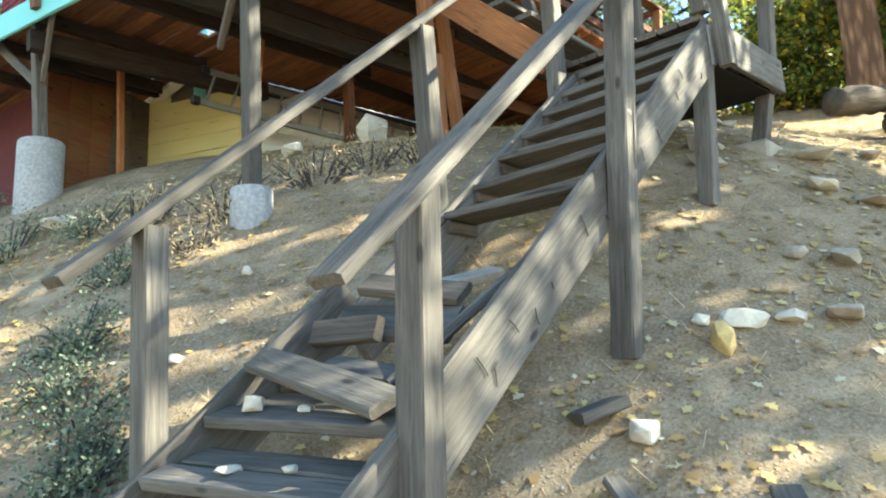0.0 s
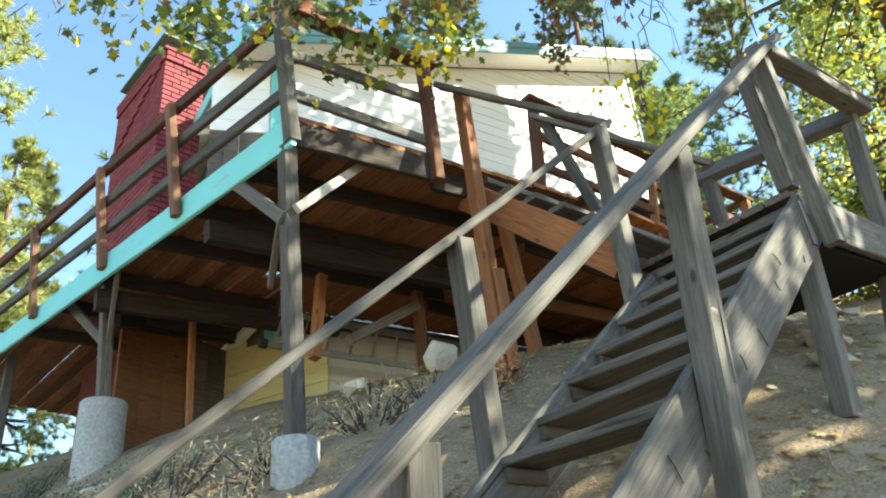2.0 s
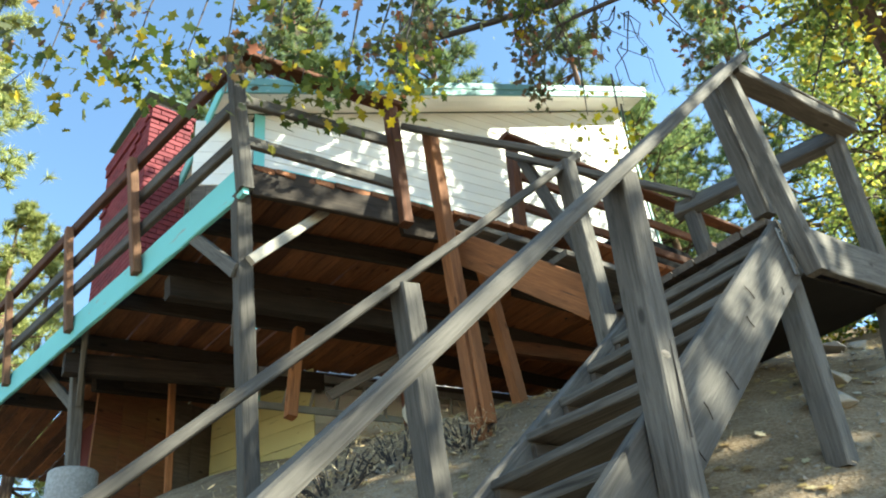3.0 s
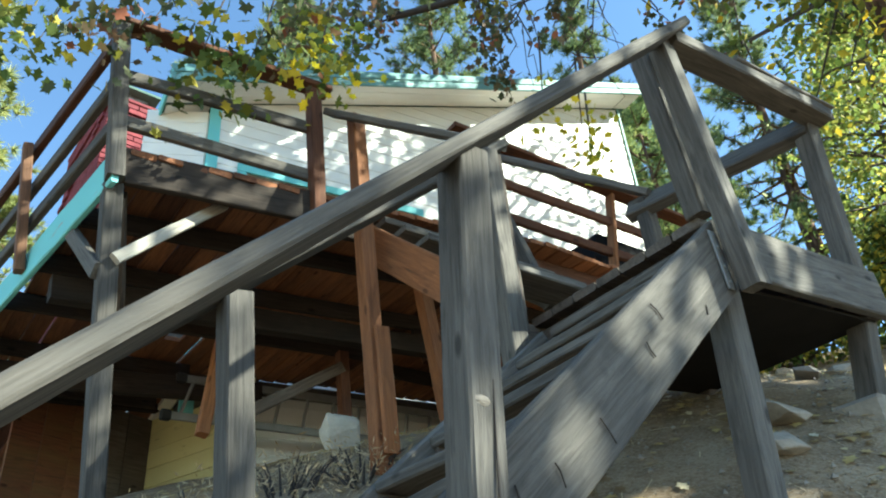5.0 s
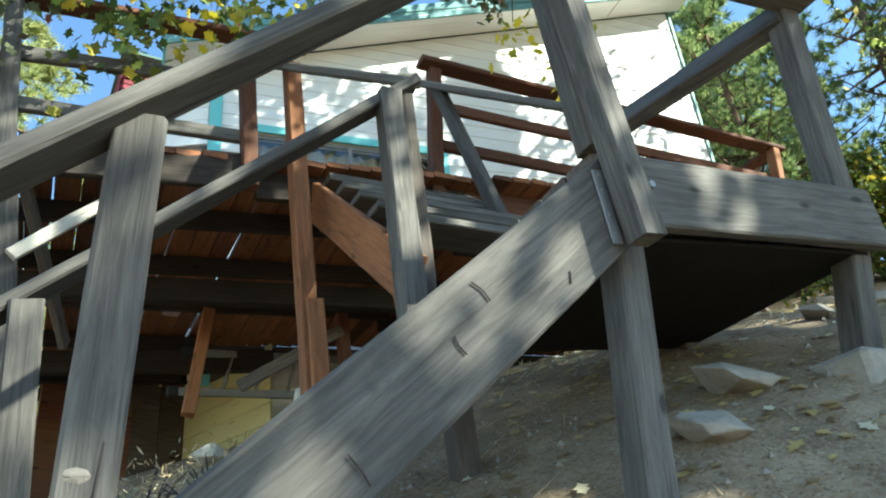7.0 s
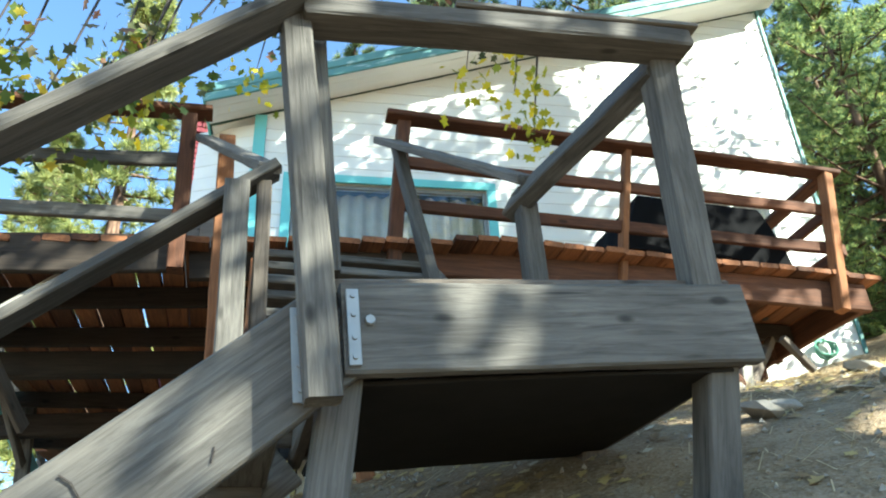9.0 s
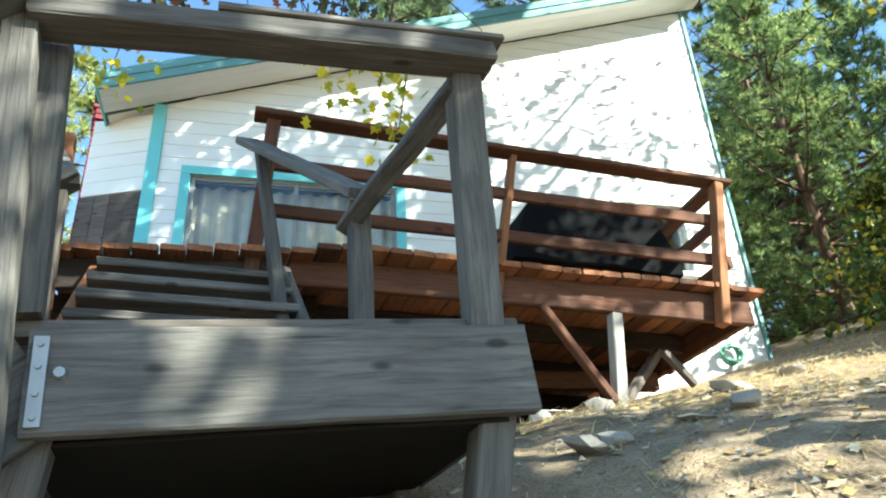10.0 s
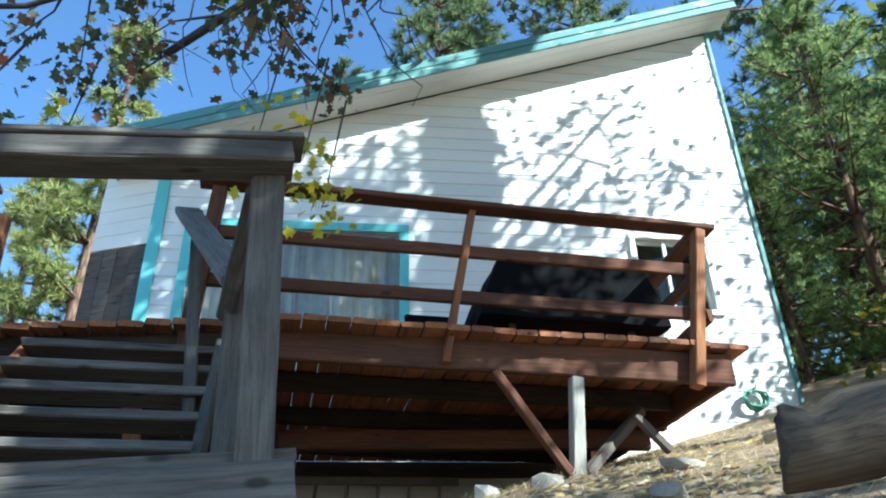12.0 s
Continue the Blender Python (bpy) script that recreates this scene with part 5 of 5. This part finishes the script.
def covered_table():
    """A long table on the deck under a black cover."""
    tb = thing("covered_table", "long patio table under a black cover on the deck", "table")
    x0, x1, y0, y1, z0, z1 = 7.60, 9.0, 4.98, 5.75, 5.20, 5.70
    bm = bmesh.new()
    n = 24
    rows = []
    for j, (z, k) in enumerate(((z0, 1.0), (z0 + 0.14, 0.97), (z1 - 0.05, 0.80), (z1, 0.76))):
        row = []
        for i in range(n * 4):
            side, t = divmod(i, n)
            t = t / n
            c = [(-1 + 2 * t, -1), (1, -1 + 2 * t), (1 - 2 * t, 1), (-1, 1 - 2 * t)][side]
            w = 0.010 * math.sin(i * 0.55 + 0.6 * math.sin(i * 0.23)) * (1 - j / 4)
            row.append(bm.verts.new(((x0 + x1) / 2 + c[0] * ((x1 - x0) / 2 * k + w), (y0 + y1) / 2 + c[1] * ((y1 - y0) / 2 * (0.8 + 0.2 * k) + w), z)))
        rows.append(row)
    for a, b in zip(rows, rows[1:]):
        for i in range(n * 4):
            bm.faces.new((a[i], a[(i + 1) % (4 * n)], b[(i + 1) % (4 * n)], b[i]))
    bm.faces.new(rows[-1])
    bm.faces.new(rows[0][::-1])
    part("cover", bm, BLACK, tb, "black canvas cover")
    for x in (x0 + 0.25, x1 - 0.25):
        for y in (y0 + 0.15, y1 - 0.15):
            post("leg", (x, y, 4.79), (x, y, z0 + 0.1), 0.05, RUBBER, tb)


covered_table()


def deck_chair():
    ch = thing("deck_chair", "low dark chair on the deck beside the rail", "chair")
    x, y = 7.36, 5.35
    part("seat", box_mesh(x - 0.2, x + 0.2, y - 0.2, y + 0.2, 5.14, 5.19, 0.015), BLACK, ch)
    part("backrest", box_mesh(x - 0.2, x + 0.2, -0.02, 0.02, 0, 0.26, 0.015), BLACK, ch, m=pose(0, y + 0.2, 5.19, -12, 0, 0))
    for dx in (-0.17, 0.17):
        for dy in (-0.17, 0.17):
            post("leg", (x + dx, y + dy, 4.79), (x + dx, y + dy, 5.15), 0.03, RUBBER, ch)


deck_chair()


def hose_reel():
    hs = thing("garden_hose", "coiled green garden hose hanging low on the wall", "hose")
    pts = []
    for i in range(90):
        a = i * 0.38
        r = 0.10 + 0.02 * math.sin(i * 0.7) + 0.015 * random.random()
        pts.append(WM @ Vector((5.29 + r * math.cos(a), -0.05 - 0.0007 * i, 5.42 + 0.9 * r * math.sin(a))))
    part("coil", tube_mesh(pts, [0.011] * 90, 6), HOSE, hs)
    part("hook", tube_mesh([WM @ Vector((5.29, -0.02, 5.52)), WM @ Vector((5.29, -0.14, 5.53)), WM @ Vector((5.29, -0.15, 5.56))], [0.008] * 3, 6), STEEL, hs)


hose_reel()


# ---- small growth, litter and straw ----
def shrub(x, y, r, h, seed, label="low blue-green shrub on the slope", mat=None, leaf=0.035, n=900, slim=1.0):
    rng = np.random.default_rng(seed)
    sh = thing("shrub", label, "shrub", "shrubs on the slope")
    z0 = gz(x, y)
    tubes, pts = [], []
    for i in range(26):
        a, q = rng.uniform(0, math.tau), r * math.sqrt(rng.uniform(0.02, 1))
        px, py = x + math.cos(a) * q, y + math.sin(a) * q
        tip = Vector((px, py, gz(px, py) + h * rng.uniform(0.35, 1.0)))
        root = Vector((x + math.cos(a) * q * 0.4, y + math.sin(a) * q * 0.4, 0))
        root.z = gz(root.x, root.y) - 0.02
        tubes.append(([root, root.lerp(tip, 0.6) + Vector((0, 0, 0.02)), tip], [0.008, 0.005, 0.002], 4))
        m = n // 26
        t = rng.uniform(0.35, 1.05, m)[:, None]
        pts.append(np.array(root)[None] * (1 - t) + np.array(tip)[None] * t + rng.normal(size=(m, 3)) * 0.055)
    tagged(join_tubes("stem", tubes, TWIG, sh), kind="stuff")
    v, f = leaf_cloud(np.concatenate(pts), leaf, rng, BLADE * np.array([slim, 1.0]), -0.2)
    cloud("foliage", v, f, mat or SHRUB, sh)


for i, (x, y, r, h) in enumerate(((1.95, 3.62, 0.24, 0.2), (2.15, 3.85, 0.26, 0.24), (2.35, 4.2, 0.3, 0.26), (1.75, 3.55, 0.22, 0.2), (2.55, 4.7, 0.3, 0.22), (1.6, 3.3, 0.2, 0.2), (1.85, 4.0, 0.3, 0.24), (1.45, 3.0, 0.2, 0.2), (2.1, 3.5, 0.16, 0.14), (2.25, 3.83, 0.22, 0.2), (2.36, 4.49, 0.26, 0.22), (2.89, 5.07, 0.26, 0.22),
                                      (2.75, 6.4, 0.4, 0.35), (2.5, 7.4, 0.5, 0.5), (3.1, 5.9, 0.3, 0.26), (2.1, 5.6, 0.4, 0.3), (3.0, 8.2, 0.4, 0.4))):
    shrub(x, y, r * 0.95, h * 0.5, 40 + i, leaf=0.024, n=1000)
for i, (x, y, r, h) in enumerate(((4.1, 4.75, 0.3, 0.3), (4.45, 4.6, 0.3, 0.24), (3.6, 5.1, 0.3, 0.26), (3.2, 5.5, 0.3, 0.26), (4.75, 4.35, 0.22, 0.2), (3.3, 4.9, 0.25, 0.18))):
    shrub(x, y, r * 1.1, h * 0.8, 70 + i, "dry straw-coloured weeds by the footing", STRAW, 0.05, 420, 0.25)


def litter():
    """Fallen oak leaves, thick in drifts, thin elsewhere."""
    rng = np.random.default_rng(77)
    pts = []
    while len(pts) < 7500:
        x, y = rng.uniform(0.2, 11), rng.uniform(-0.5, 6.5)
        if rng.random() < 0.12 + 0.9 * max(0.0, noise.noise((x * 0.9, y * 0.9, 4)) + 0.12):
            pts.append((x, y, gz(x, y) + 0.012))
    p = np.array(pts)
    n, k = len(p), len(OAK_SHAPE)
    a = rng.uniform(0, math.tau, n)
    s = rng.uniform(0.03, 0.07, n)
    ca, sa = np.cos(a), np.sin(a)
    u, w = OAK_SHAPE[:, 0], OAK_SHAPE[:, 1] - 0.5
    vx = p[:, :1] + s[:, None] * (ca[:, None] * u - sa[:, None] * w)
    vy = p[:, 1:2] + s[:, None] * (sa[:, None] * u + ca[:, None] * w)
    slope_x, slope_y = 0.42, 0.35
    vz = p[:, 2:] + (vx - p[:, :1]) * slope_x + (vy - p[:, 1:2]) * slope_y + s[:, None] * (0.35 * np.abs(u) * rng.uniform(-0.2, 1, n)[:, None] + 0.3 * w * rng.uniform(-0.5, 0.8, n)[:, None])
    v = np.stack([vx, vy, vz], 2).reshape(-1, 3)
    cloud("fallen_leaves", v, [tuple(range(i * k, i * k + k)) for i in range(n)], FALLEN, None, "stuff", "dry yellow and brown oak leaves scattered on the dirt", "leaves")


litter()


def straw():
    """Dry pine needles and sticks in the dirt."""
    rng = np.random.default_rng(78)
    pts = []
    while len(pts) < 16000:
        x, y = rng.uniform(2.0, 12), rng.uniform(0.8, 7)
        dense = 0.08 + 0.9 * max(0.0, noise.noise((x * 0.8, y * 0.8, 9)) + 0.05) + (0.5 if x > 7 and y > 3 else 0)
        if rng.random() < dense:
            pts.append((x, y, gz(x, y) + 0.006))
    p = np.array(pts)
    n = len(p)
    a = rng.uniform(0, math.tau, n)
    ln = rng.uniform(0.03, 0.14, n)
    d = np.stack([np.cos(a), np.sin(a), 0.42 * np.cos(a) + 0.35 * np.sin(a) + rng.uniform(-0.05, 0.3, n)], 1) * ln[:, None]
    s = np.stack([-np.sin(a), np.cos(a), np.zeros(n)], 1) * 0.0022
    v = np.stack([p - s, p + s, p + d + s, p + d - s], 1).reshape(-1, 3)
    cloud("dry_needles", v, [tuple(range(4 * i, 4 * i + 4)) for i in range(n)], STRAW, None, "stuff", "dry pine needles and sticks strewn over the slope", "needles")


straw()


def gravel():
    """Loose pebbles near the path."""
    rng = np.random.default_rng(79)
    verts, faces = [], []
    octa = np.array([(1, 0, 0), (0, 1, 0), (-1, 0, 0), (0, -1, 0), (0, 0, 1), (0, 0, -0.6)])
    tri = [(0, 1, 4), (1, 2, 4), (2, 3, 4), (3, 0, 4), (1, 0, 5), (2, 1, 5), (3, 2, 5), (0, 3, 5)]
    for i in range(5200):
        x, y = rng.uniform(0.8, 8.5), rng.uniform(0.6, 5.0)
        r = 0.003 + 0.015 * rng.random() ** 4
        b = len(verts)
        z = gz(x, y) + r * 0.3
        q = octa * (r * rng.uniform(0.6, 1.4, (6, 3)))
        verts.extend((q + (x, y, z)).tolist())
        faces.extend([(b + t[0], b + t[1], b + t[2]) for t in tri])
    cloud("gravel", verts, faces, STONE, None, "stuff", "loose pebbles and grit on the dirt", "gravel")


gravel()
